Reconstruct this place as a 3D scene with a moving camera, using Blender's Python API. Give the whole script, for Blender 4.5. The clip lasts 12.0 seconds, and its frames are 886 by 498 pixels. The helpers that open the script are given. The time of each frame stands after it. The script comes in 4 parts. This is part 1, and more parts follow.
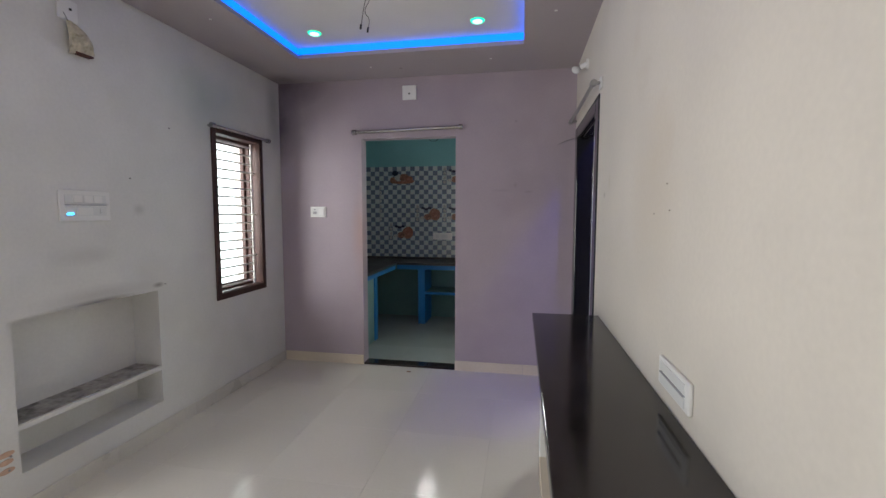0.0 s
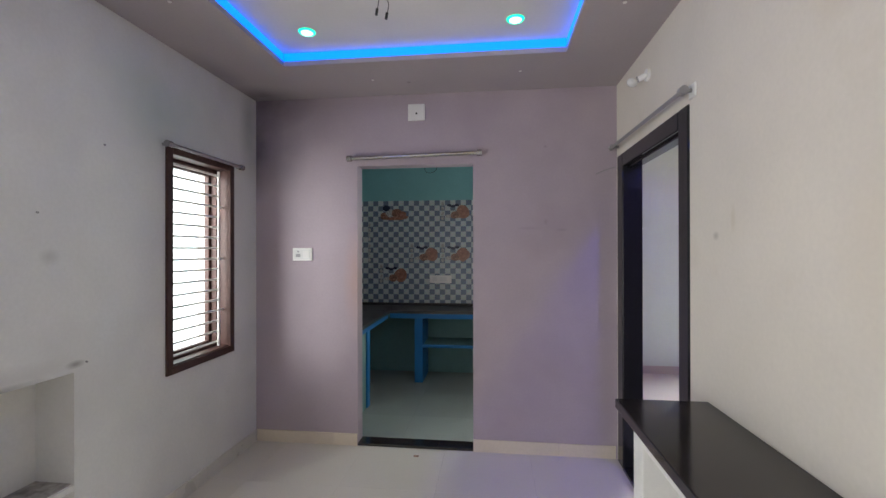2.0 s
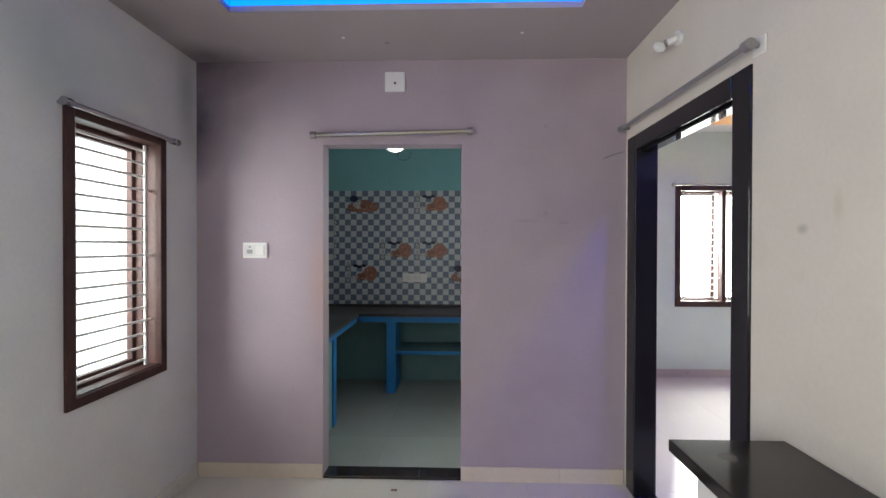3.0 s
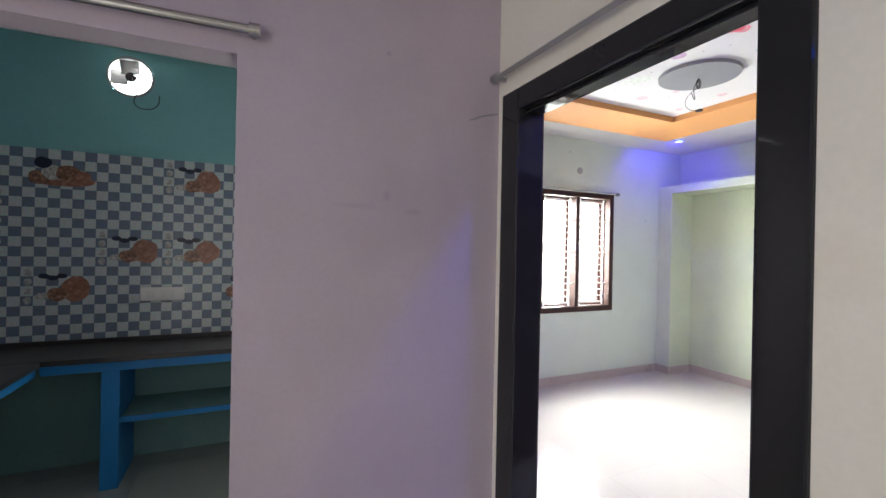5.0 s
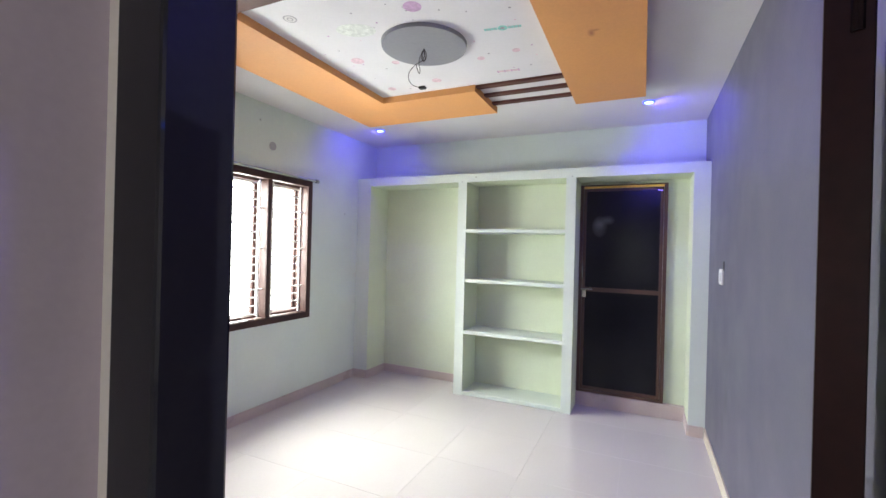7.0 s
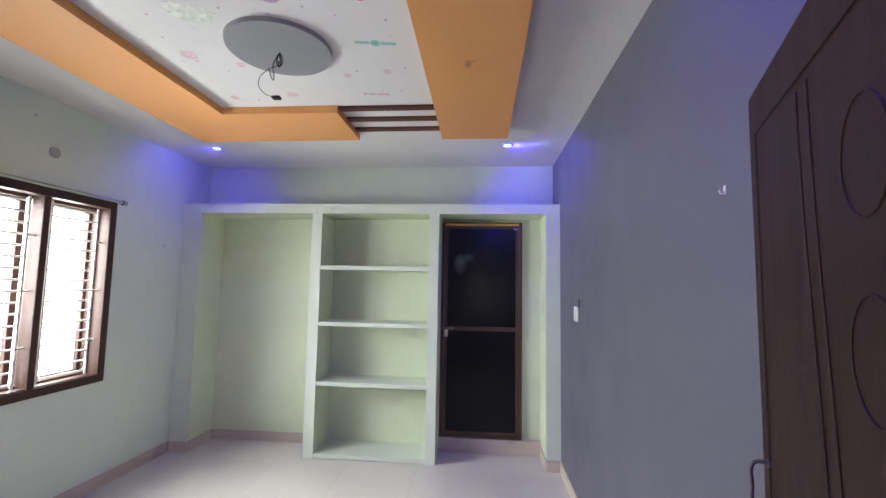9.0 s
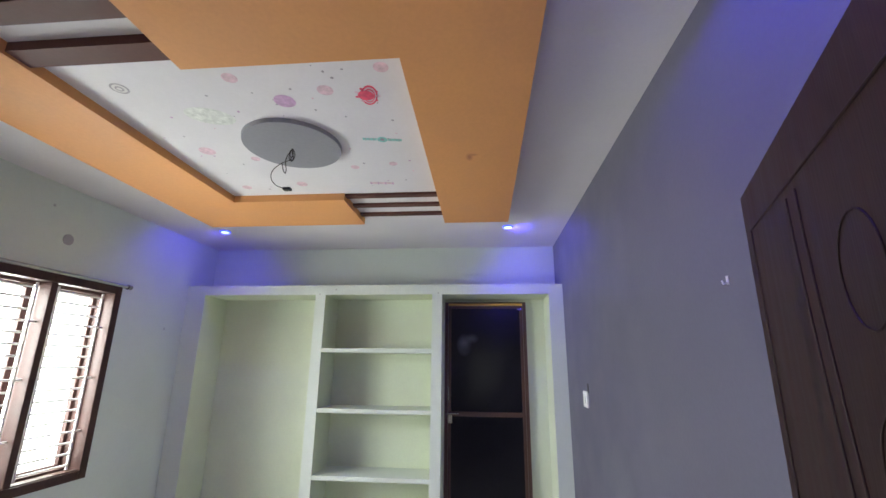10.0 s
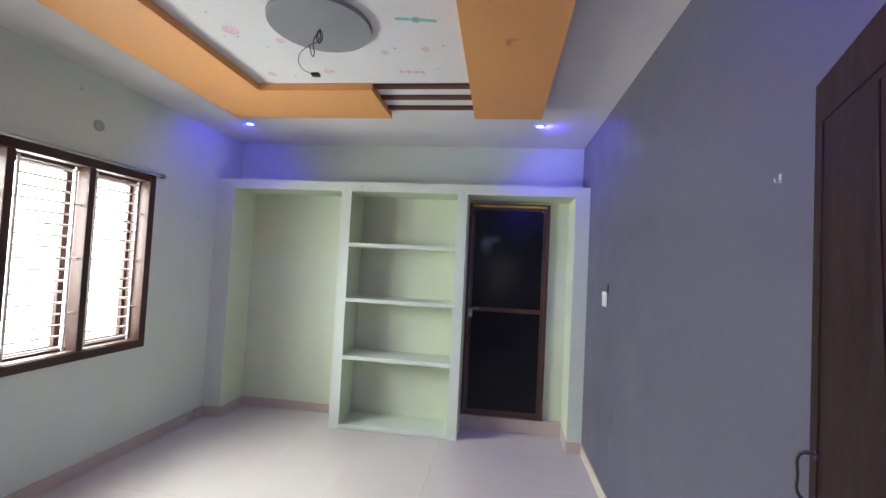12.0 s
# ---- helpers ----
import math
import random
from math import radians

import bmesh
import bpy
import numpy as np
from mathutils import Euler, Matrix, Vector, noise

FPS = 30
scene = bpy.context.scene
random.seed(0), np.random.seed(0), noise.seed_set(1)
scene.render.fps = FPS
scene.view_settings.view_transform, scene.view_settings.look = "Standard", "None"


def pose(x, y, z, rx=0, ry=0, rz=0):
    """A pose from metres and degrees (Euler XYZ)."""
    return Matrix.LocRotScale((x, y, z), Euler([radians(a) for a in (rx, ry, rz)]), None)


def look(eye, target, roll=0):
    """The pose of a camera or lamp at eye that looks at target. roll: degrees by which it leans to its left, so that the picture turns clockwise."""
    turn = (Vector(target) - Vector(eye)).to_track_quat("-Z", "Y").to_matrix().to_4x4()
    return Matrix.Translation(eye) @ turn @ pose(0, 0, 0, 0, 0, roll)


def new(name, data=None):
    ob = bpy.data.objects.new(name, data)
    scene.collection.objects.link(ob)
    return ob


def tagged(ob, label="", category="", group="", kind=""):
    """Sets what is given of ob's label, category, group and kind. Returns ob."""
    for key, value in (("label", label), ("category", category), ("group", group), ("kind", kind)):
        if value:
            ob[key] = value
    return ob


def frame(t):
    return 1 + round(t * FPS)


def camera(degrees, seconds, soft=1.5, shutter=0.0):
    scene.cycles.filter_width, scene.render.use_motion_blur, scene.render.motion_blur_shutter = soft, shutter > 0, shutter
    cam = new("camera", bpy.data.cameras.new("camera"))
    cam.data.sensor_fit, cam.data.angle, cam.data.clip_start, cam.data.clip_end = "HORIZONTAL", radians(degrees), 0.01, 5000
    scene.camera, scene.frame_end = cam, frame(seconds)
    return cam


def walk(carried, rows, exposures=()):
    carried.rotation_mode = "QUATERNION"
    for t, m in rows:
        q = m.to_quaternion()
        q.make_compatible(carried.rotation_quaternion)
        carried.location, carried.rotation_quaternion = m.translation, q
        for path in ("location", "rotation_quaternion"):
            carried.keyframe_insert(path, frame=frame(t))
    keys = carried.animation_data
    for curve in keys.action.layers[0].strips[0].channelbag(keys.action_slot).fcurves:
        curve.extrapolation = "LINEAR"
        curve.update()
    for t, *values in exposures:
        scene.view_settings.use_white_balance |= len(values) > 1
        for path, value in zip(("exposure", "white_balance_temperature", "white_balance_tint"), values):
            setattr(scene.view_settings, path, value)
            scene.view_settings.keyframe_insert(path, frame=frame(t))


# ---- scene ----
cam = camera(91.3, 12.0)
PATH = [
    (0, (0.271, -0.106, 1.397), (-0.083, 1.855, 1.237), 0.1),
    (0.5, (0.213, -0.012, 1.41), (-0.269, 1.926, 1.306), -0.2),
    (1, (0.149, 0.163, 1.437), (-0.433, 2.076, 1.481), -0.7),
    (1.5, (0.034, 0.342, 1.418), (-0.509, 2.266, 1.478), -0.5),
    (2, (-0.155, 0.53, 1.448), (-0.384, 2.517, 1.452), -0.1),
    (2.5, (-0.268, 0.743, 1.449), (-0.476, 2.733, 1.438), -0.1),
    (4.5, (-0.386, 1.818, 1.442), (0.291, 3.7, 1.434), 1.0),
    (5, (-0.267, 2.087, 1.448), (0.569, 3.904, 1.449), 1.1),
    (5.5, (-0.198, 2.351, 1.46), (1.107, 3.866, 1.479), 2.1),
    (6, (-0.106, 2.542, 1.473), (1.493, 3.742, 1.503), 2.1),
    (6.5, (0.116, 2.734, 1.469), (1.807, 3.802, 1.493), 1.3),
    (7, (0.292, 2.854, 1.486), (2.108, 3.693, 1.485), 1.5),
    (7.5, (0.422, 2.998, 1.488), (2.389, 3.363, 1.499), 2.0),
    (9.5, (0.577, 3.054, 1.548), (2.56, 3.179, 1.777), 0.6),
    (10, (0.553, 3.063, 1.573), (2.479, 3.242, 2.083), 0.6),
    (10.5, (0.527, 3.076, 1.593), (2.398, 3.272, 2.27), 0.7),
    (11, (0.527, 3.085, 1.594), (2.409, 3.303, 2.234), 1.6),
    (11.5, (0.547, 3.101, 1.556), (2.502, 3.344, 1.898), 2.4),
    (12, (0.552, 3.122, 1.525), (2.534, 3.38, 1.601), 2.9),
]
walk(cam, [(t, look(eye, target, roll)) for t, eye, target, roll in PATH],
     exposures=[(0, 0.4), (1, 0.4), (2.5, 0.74), (4.5, 0.74), (5, 0.74), (5.5, 0.54), (6.5, 0.42), (7.5, 0.42), (9.5, -0.02), (10.5, -0.04), (11, 0.1), (12, -0.06)])

# ---- world and large lights ----
world = bpy.data.worlds.new("World")
scene.world = world
world.use_nodes = True
wn = world.node_tree.nodes
sky = wn.new("ShaderNodeTexSky")
sky.sky_type, sky.sun_disc = "NISHITA", False
sky.sun_elevation, sky.sun_rotation = radians(50), radians(200)
world.node_tree.links.new(sky.outputs[0], wn["Background"].inputs[0])
wn["Background"].inputs[1].default_value = 0.1

sun = new("sun", bpy.data.lights.new("sun", "SUN"))
sun.data.energy, sun.data.angle, sun.data.color = 1.0, radians(10), (1, 0.96, 0.9)
sun.matrix_world = look((0, 0, 20), (3.4, 9.3, 8.2))


def area(name, eye, target, w, h, watts, color):
    """Sky light in an opening, or an added fill."""
    ob = new(name, bpy.data.lights.new(name, "AREA"))
    ob.data.shape, ob.data.size, ob.data.size_y = "RECTANGLE", w, h
    ob.data.energy, ob.data.color = watts, color
    ob.matrix_world = look(eye, target)
    return ob


def spot(name, x, y, z, watts, color, degrees=120, blend=0.6, size=0.03, lean=(0, 0)):
    ob = new(name, bpy.data.lights.new(name, "SPOT"))
    ob.data.energy, ob.data.color, ob.data.spot_size, ob.data.spot_blend = watts, color, radians(degrees), blend
    ob.data.shadow_soft_size = size
    ob.matrix_world = look((x, y, z), (x + lean[0], y + lean[1], z - 1))
    return ob


BLUEWATT = 13
DAY = (0.97, 0.99, 0.97)
area("hall_window_light", (-2.80, 2.16, 1.62), (-1.62, 3.65, 1.22), 0.9, 1.3, 46, DAY)
area("balcony_light", (-3.0, -0.6, 1.1), (0, -0.1, 1.1), 1.85, 2.0, 57, (0.97, 0.98, 0.95))
area("bedroom_window_light", (2.857, 6.46, 1.80), (2.857, 4.56, 0.75), 2.1, 1.5, 360, (0.94, 0.99, 0.96))
area("fan_hole_light", (-0.985, 5.74, 2.55), (-0.9, 4, 1.6), 0.25, 0.25, 8.0, DAY)
# added fill lamp; no window is known on this side of the kitchen
area("kitchen_fill_light", (0.36, 5.78, 1.5), (-0.6, 4.2, 0.9), 0.46, 0.9, 9, (0.92, 0.98, 1.0))

# ---- materials ----


def material(name, color, rough=0.6, metal=0.0, vary=0.06, scale=3.0, fine=60.0, bump=0.05, spread=0.0, coat=0.0, stain=None, stain_scale=1.5, stain_from=0.55, marks=(), spec=0.5, stretch=None):
    """A surface with broad unevenness, fine grain and relief; stain lays an uneven second colour over it."""
    m = bpy.data.materials.new(name)
    m.use_nodes = True
    n, l = m.node_tree.nodes, m.node_tree.links
    b = n["Principled BSDF"]
    b.inputs["Metallic"].default_value = metal
    b.inputs["Coat Weight"].default_value = coat
    b.inputs["Specular IOR Level"].default_value = spec
    co = n.new("ShaderNodeTexCoord").outputs["Object"]
    if stretch:
        drawn = n.new("ShaderNodeVectorMath")
        drawn.operation = "MULTIPLY"
        drawn.inputs[1].default_value = stretch
        l.new(co, drawn.inputs[0])
        co = drawn.outputs[0]

    def cloud(size, detail):
        t = n.new("ShaderNodeTexNoise")
        t.inputs["Scale"].default_value, t.inputs["Detail"].default_value = size, detail
        l.new(co, t.inputs["Vector"])
        return t.outputs["Fac"]

    broad, grain = cloud(scale, 5), cloud(fine, 3)

    def to_range(fac, lo, hi, a=0.3, z=0.7):
        r = n.new("ShaderNodeMapRange")
        r.inputs["From Min"].default_value, r.inputs["From Max"].default_value = a, z
        r.inputs["To Min"].default_value, r.inputs["To Max"].default_value = lo, hi
        l.new(fac, r.inputs["Value"])
        return r.outputs["Result"]

    def times(a, b2):
        q = n.new("ShaderNodeMath")
        q.operation = "MULTIPLY"
        l.new(a, q.inputs[0])
        l.new(b2, q.inputs[1])
        return q.outputs[0]

    gain = times(to_range(broad, 1 - vary, 1 + vary), to_range(grain, 1 - vary * 0.5, 1 + vary * 0.5))
    if spread:
        gain = times(gain, to_range(n.new("ShaderNodeObjectInfo").outputs["Random"], 1 - spread, 1 + spread, 0, 1))
    mix = n.new("ShaderNodeVectorMath")
    mix.operation = "SCALE"
    mix.inputs[0].default_value = color
    l.new(gain, mix.inputs["Scale"])
    out = mix.outputs[0]
    if stain:
        x = n.new("ShaderNodeMix")
        x.data_type = "RGBA"
        l.new(to_range(cloud(stain_scale, 8), 0, 0.8, stain_from, stain_from + 0.18), x.inputs["Factor"])
        l.new(out, x.inputs["A"])
        x.inputs["B"].default_value = (*stain, 1)
        out = x.outputs["Result"]
    for centre, size, tint, weight in marks:
        # one tinted spot, smudge or painted reflection, stretched by size, with a frayed edge
        v = n.new("ShaderNodeVectorMath")
        v.operation = "SUBTRACT"
        v.inputs[1].default_value = centre
        l.new(co, v.inputs[0])
        d = n.new("ShaderNodeVectorMath")
        d.operation = "DIVIDE"
        d.inputs[1].default_value = size
        l.new(v.outputs[0], d.inputs[0])
        e = n.new("ShaderNodeVectorMath")
        e.operation = "LENGTH"
        l.new(d.outputs[0], e.inputs[0])
        x = n.new("ShaderNodeMix")
        x.data_type = "RGBA"
        l.new(times(to_range(e.outputs["Value"], weight, 0, 0.2, 1.0), to_range(cloud(1.2 / max(size), 6), 0.4, 1.3)), x.inputs["Factor"])
        x.clamp_factor = True
        l.new(out, x.inputs["A"])
        x.inputs["B"].default_value = (*tint, 1)
        out = x.outputs["Result"]
    l.new(out, b.inputs["Base Color"])
    l.new(to_range(broad, rough * 0.85, min(1, rough * 1.15)), b.inputs["Roughness"])
    if bump:
        k = n.new("ShaderNodeBump")
        k.inputs["Strength"].default_value, k.inputs["Distance"].default_value = bump, 0.01
        l.new(grain, k.inputs["Height"])
        l.new(k.outputs[0], b.inputs["Normal"])
    return m


def glowing(name, color, strength):
    m = bpy.data.materials.new(name)
    m.use_nodes = True
    b = m.node_tree.nodes["Principled BSDF"]
    b.inputs["Base Color"].default_value = (*color, 1)
    b.inputs["Emission Color"].default_value = (*color, 1)
    b.inputs["Emission Strength"].default_value = strength
    return m


# the two upper marks grey the wall over the window and beside the corner
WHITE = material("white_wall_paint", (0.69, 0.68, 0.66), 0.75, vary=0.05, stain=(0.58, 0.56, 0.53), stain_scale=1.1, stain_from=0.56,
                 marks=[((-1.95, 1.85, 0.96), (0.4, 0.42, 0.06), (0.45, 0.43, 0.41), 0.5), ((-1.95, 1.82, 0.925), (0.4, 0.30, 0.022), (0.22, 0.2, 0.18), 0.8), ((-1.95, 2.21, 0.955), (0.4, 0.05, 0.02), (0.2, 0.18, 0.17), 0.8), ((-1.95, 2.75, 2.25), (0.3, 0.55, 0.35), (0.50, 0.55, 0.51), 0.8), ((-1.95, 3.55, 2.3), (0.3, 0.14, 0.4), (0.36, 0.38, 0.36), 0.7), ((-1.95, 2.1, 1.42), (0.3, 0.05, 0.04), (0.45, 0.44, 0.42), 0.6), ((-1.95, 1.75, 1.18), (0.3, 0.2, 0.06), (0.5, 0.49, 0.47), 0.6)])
CREAM = material("cream_wall_paint", (0.68, 0.63, 0.56), 0.7, vary=0.04, stain=(0.6, 0.52, 0.42), stain_scale=1.6, stain_from=0.6,
                 marks=[((0.7, 2.31, 1.50), (0.3, 0.028, 0.02), (0.42, 0.38, 0.33), 0.8), ((0.7, 2.19, 1.56), (0.3, 0.02, 0.06), (0.56, 0.49, 0.38), 0.6), ((0.7, 1.45, 1.45), (0.3, 0.3, 0.4), (0.6, 0.52, 0.42), 0.5), ((0.7, 0.9, 1.0), (0.3, 0.3, 0.2), (0.60, 0.56, 0.50), 0.5)])
# first three marks: darker towards the upper west corner
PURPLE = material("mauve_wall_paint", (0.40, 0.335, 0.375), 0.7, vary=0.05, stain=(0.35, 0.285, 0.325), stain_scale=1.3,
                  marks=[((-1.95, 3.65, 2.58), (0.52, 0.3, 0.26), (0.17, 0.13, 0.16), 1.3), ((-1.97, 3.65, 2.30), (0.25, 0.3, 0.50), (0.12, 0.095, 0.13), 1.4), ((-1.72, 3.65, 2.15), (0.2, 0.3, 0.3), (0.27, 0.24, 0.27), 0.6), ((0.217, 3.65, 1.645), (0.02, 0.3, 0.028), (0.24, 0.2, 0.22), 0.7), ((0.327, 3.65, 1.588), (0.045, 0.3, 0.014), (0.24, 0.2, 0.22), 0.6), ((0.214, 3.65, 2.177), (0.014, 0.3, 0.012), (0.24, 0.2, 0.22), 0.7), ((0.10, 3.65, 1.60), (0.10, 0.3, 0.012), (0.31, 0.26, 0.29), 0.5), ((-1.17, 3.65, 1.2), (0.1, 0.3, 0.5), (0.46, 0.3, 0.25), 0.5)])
# border gets darker at the north-west corner and along its west edge
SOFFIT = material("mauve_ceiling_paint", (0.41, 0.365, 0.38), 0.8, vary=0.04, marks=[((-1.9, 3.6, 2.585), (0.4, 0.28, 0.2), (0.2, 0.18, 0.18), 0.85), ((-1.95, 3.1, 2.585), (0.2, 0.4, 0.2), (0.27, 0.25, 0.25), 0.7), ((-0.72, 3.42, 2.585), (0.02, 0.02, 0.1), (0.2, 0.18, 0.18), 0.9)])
CEIL = material("white_ceiling_paint", (0.70, 0.68, 0.67), 0.8, vary=0.03)
MINT = material("mint_wall_paint", (0.64, 0.70, 0.63), 0.7, vary=0.03, marks=[((4.16, 5.842, 1.84), (0.016, 0.2, 0.016), (0.3, 0.32, 0.3), 0.8), ((2.98, 5.842, 2.547), (0.014, 0.2, 0.014), (0.3, 0.32, 0.3), 0.8), ((4.39, 4.40, 2.217), (0.1, 0.012, 0.012), (0.35, 0.35, 0.3), 0.9), ((4.39, 3.458, 2.182), (0.1, 0.009, 0.009), (0.3, 0.3, 0.28), 0.9), ((4.39, 4.55, 2.175), (0.1, 0.009, 0.009), (0.3, 0.3, 0.28), 0.9)])
GREEN = material("pale_green_paint", (0.65, 0.71, 0.54), 0.7, vary=0.04, stain=(0.62, 0.67, 0.51), stain_scale=2)
SLATE = material("blue_grey_wall_paint", (0.114, 0.109, 0.152), 0.46, vary=0.05, stain=(0.105, 0.10, 0.136), stain_scale=2.2, stain_from=0.6,
                 marks=[((3.5, 2.364, 0.6), (0.10, 0.3, 0.13), (0.08, 0.08, 0.1), 0.8), ((3.6, 2.364, 0.42), (0.06, 0.3, 0.06), (0.08, 0.08, 0.1), 0.7), ((2.4, 2.364, 0.75), (0.3, 0.3, 0.05), (0.11, 0.11, 0.14), 0.6), ((3.2, 2.364, 0.95), (0.35, 0.3, 0.25), (0.15, 0.155, 0.19), 0.6)])
TEAL = material("teal_wall_paint", (0.19, 0.43, 0.45), 0.7, vary=0.06)
BLUE = material("bright_blue_paint", (0.01, 0.19, 0.48), 0.5, vary=0.06)
ORANGE = material("orange_ceiling_paint", (0.70, 0.33, 0.115), 0.7, vary=0.05, marks=[((2.613, 3.122, 2.612), (0.05, 0.022, 0.2), (0.38, 0.13, 0.06), 0.8), ((2.59, 3.10, 2.612), (0.015, 0.03, 0.2), (0.38, 0.13, 0.06), 0.7)])
SLAT = material("brown_slat_paint", (0.115, 0.05, 0.04), 0.6, vary=0.1, spec=0.15)
BLACKWOOD = material("black_painted_wood", (0.016, 0.016, 0.018), 0.05, vary=0.1, bump=0.0, spec=0.38)
WOOD = material("dark_brown_wood", (0.06, 0.030, 0.026), 0.45, vary=0.25, scale=5, bump=0.1, spec=0.22)
REDWOOD = material("reddish_brown_wood", (0.05, 0.016, 0.014), 0.4, vary=0.2, scale=6, bump=0.05, spec=0.3)
LEAFWOOD = material("very_dark_brown_wood", (0.026, 0.0105, 0.0095), 0.5, vary=0.4, scale=4, fine=30, bump=0.06, spec=0.2, stretch=(7, 7, 0.35))
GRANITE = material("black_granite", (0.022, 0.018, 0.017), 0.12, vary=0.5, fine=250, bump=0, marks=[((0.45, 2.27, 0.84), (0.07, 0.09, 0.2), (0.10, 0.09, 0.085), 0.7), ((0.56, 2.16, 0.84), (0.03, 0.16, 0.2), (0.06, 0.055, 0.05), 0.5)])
KGRANITE = material("dusty_black_granite", (0.035, 0.031, 0.028), 0.36, vary=0.4, fine=250, bump=0)
GROOVE = material("dark_door_moulding", (0.021, 0.0095, 0.009), 0.55, vary=0.2, bump=0, spec=0.2)
DULLSTEEL = material("dull_dark_steel", (0.16, 0.15, 0.16), 0.4, metal=0.5)
STEEL = material("brushed_steel", (0.46, 0.45, 0.44), 0.18, metal=1, vary=0.05)
GREYMETAL = material("grey_painted_metal", (0.30, 0.29, 0.29), 0.4, metal=0.3)
BARWHITE = material("white_enamel_bar", (0.62, 0.6, 0.58), 0.4)
PLASTIC = material("white_plastic", (0.78, 0.77, 0.75), 0.35, vary=0.02, bump=0)
GREYPLASTIC = material("grey_plastic", (0.35, 0.35, 0.36), 0.4, bump=0)
DARK = material("black_rubber", (0.01, 0.01, 0.01), 0.5, bump=0)
FLOORTILE = material("cream_floor_tile", (0.68, 0.64, 0.575), 0.12, vary=0.03, scale=1.2, bump=0, spread=0.02)
BEDTILE = material("pinkish_floor_tile", (0.64, 0.595, 0.56), 0.12, vary=0.03, scale=1.2, bump=0, spread=0.02)
KFLOOR = material("dull_kitchen_tile", (0.34, 0.37, 0.34), 0.2, vary=0.06, scale=1.5, bump=0, spread=0.03)
GROUT = material("floor_grout", (0.71, 0.66, 0.61), 0.7)
SKIRT = material("cream_skirting_tile", (0.66, 0.58, 0.47), 0.25, vary=0.05, bump=0, spread=0.03)
SKIRTPINK = material("pinkish_skirting_tile", (0.52, 0.43, 0.40), 0.3, vary=0.05, bump=0, spread=0.03)
OUTSIDE = glowing("bright_overcast", (1, 1, 1), 2.4)
HAZE = glowing("white_overcast", (1, 1, 1), 1.05)
LEDBLUE = glowing("blue_led", (0.0, 0.13, 1.0), 1.85)
SPOTBLUE = glowing("blue_lamp", (0.22, 0.30, 1.0), 5)
RIMBLUE = glowing("blue_lamp_rim", (0.04, 0.07, 1.0), 1.8)
SPOTGREEN = glowing("green_lamp", (0.0, 0.75, 0.36), 1.3)
SPOTWHITE = glowing("lamp_face", (0.45, 1.0, 0.75), 1.6)

# ---- helpers of this scene ----


def box(bm, x0, x1, y0, y1, z0, z1, bevel=0.0, turn=None):
    if isinstance(bm, type(None)):
        bm = bmesh.new()
    vs = bmesh.ops.create_cube(bm, size=1)["verts"]
    m = Matrix.Translation(((x0 + x1) / 2, (y0 + y1) / 2, (z0 + z1) / 2)) @ Matrix.Diagonal((x1 - x0, y1 - y0, z1 - z0, 1))
    bmesh.ops.transform(bm, matrix=(turn or Matrix()) @ m, verts=vs)
    if bevel:
        edges = list({e for v in vs for e in v.link_edges})
        bmesh.ops.bevel(bm, geom=edges, offset=bevel, segments=2, affect="EDGES", profile=0.5)
    return bm


def rod(bm, a, b, r, n=10):
    bm = bm if bm is not None else bmesh.new()
    a, b = Vector(a), Vector(b)
    vs = bmesh.ops.create_cone(bm, cap_ends=True, segments=n, radius1=r, radius2=r, depth=(b - a).length)["verts"]
    m = Matrix.Translation((a + b) / 2) @ (b - a).to_track_quat("Z", "Y").to_matrix().to_4x4()
    bmesh.ops.transform(bm, matrix=m, verts=vs)
    return bm


def mesh_of(name, bm, mat):
    me = bpy.data.meshes.new(name)
    bmesh.ops.recalc_face_normals(bm, faces=bm.faces)
    bm.to_mesh(me)
    bm.free()
    me.materials.append(mat)
    return me


def smooth(ob, degrees=35):
    ob.data.shade_smooth()
    ob.data.set_sharp_from_angle(angle=radians(degrees))
    return ob


def part(name, bm, mat, parent=None, label=""):
    ob = new(name, mesh_of(name, bm, mat))
    ob.parent = parent
    return tagged(ob, label)


def structure(name, bm, mat, label, category):
    return tagged(part(name, bm, mat), label, category, kind="structure")


def thing(name, label, category, group="", at=(0, 0, 0), kind=""):
    ob = new(name)
    ob.empty_display_size = 0.05
    ob.location = at
    return tagged(ob, label, category, group, kind)


def tube(name, points, r, mat, parent, label=""):
    """A thin cable through the points."""
    cu = bpy.data.curves.new(name, "CURVE")
    cu.dimensions, cu.bevel_depth, cu.bevel_resolution, cu.resolution_u = "3D", r, 2, 6
    sp = cu.splines.new("BEZIER")
    sp.bezier_points.add(len(points) - 1)
    for p, q in zip(sp.bezier_points, points):
        p.co = q
        p.handle_left_type = p.handle_right_type = "AUTO"
    tmp = bpy.data.objects.new(name, cu)
    scene.collection.objects.link(tmp)
    me = bpy.data.meshes.new_from_object(tmp.evaluated_get(bpy.context.evaluated_depsgraph_get()))
    bpy.data.objects.remove(tmp)
    me.materials.clear()
    me.materials.append(mat)
    ob = new(name, me)
    ob.parent = parent
    return smooth(tagged(ob, label))


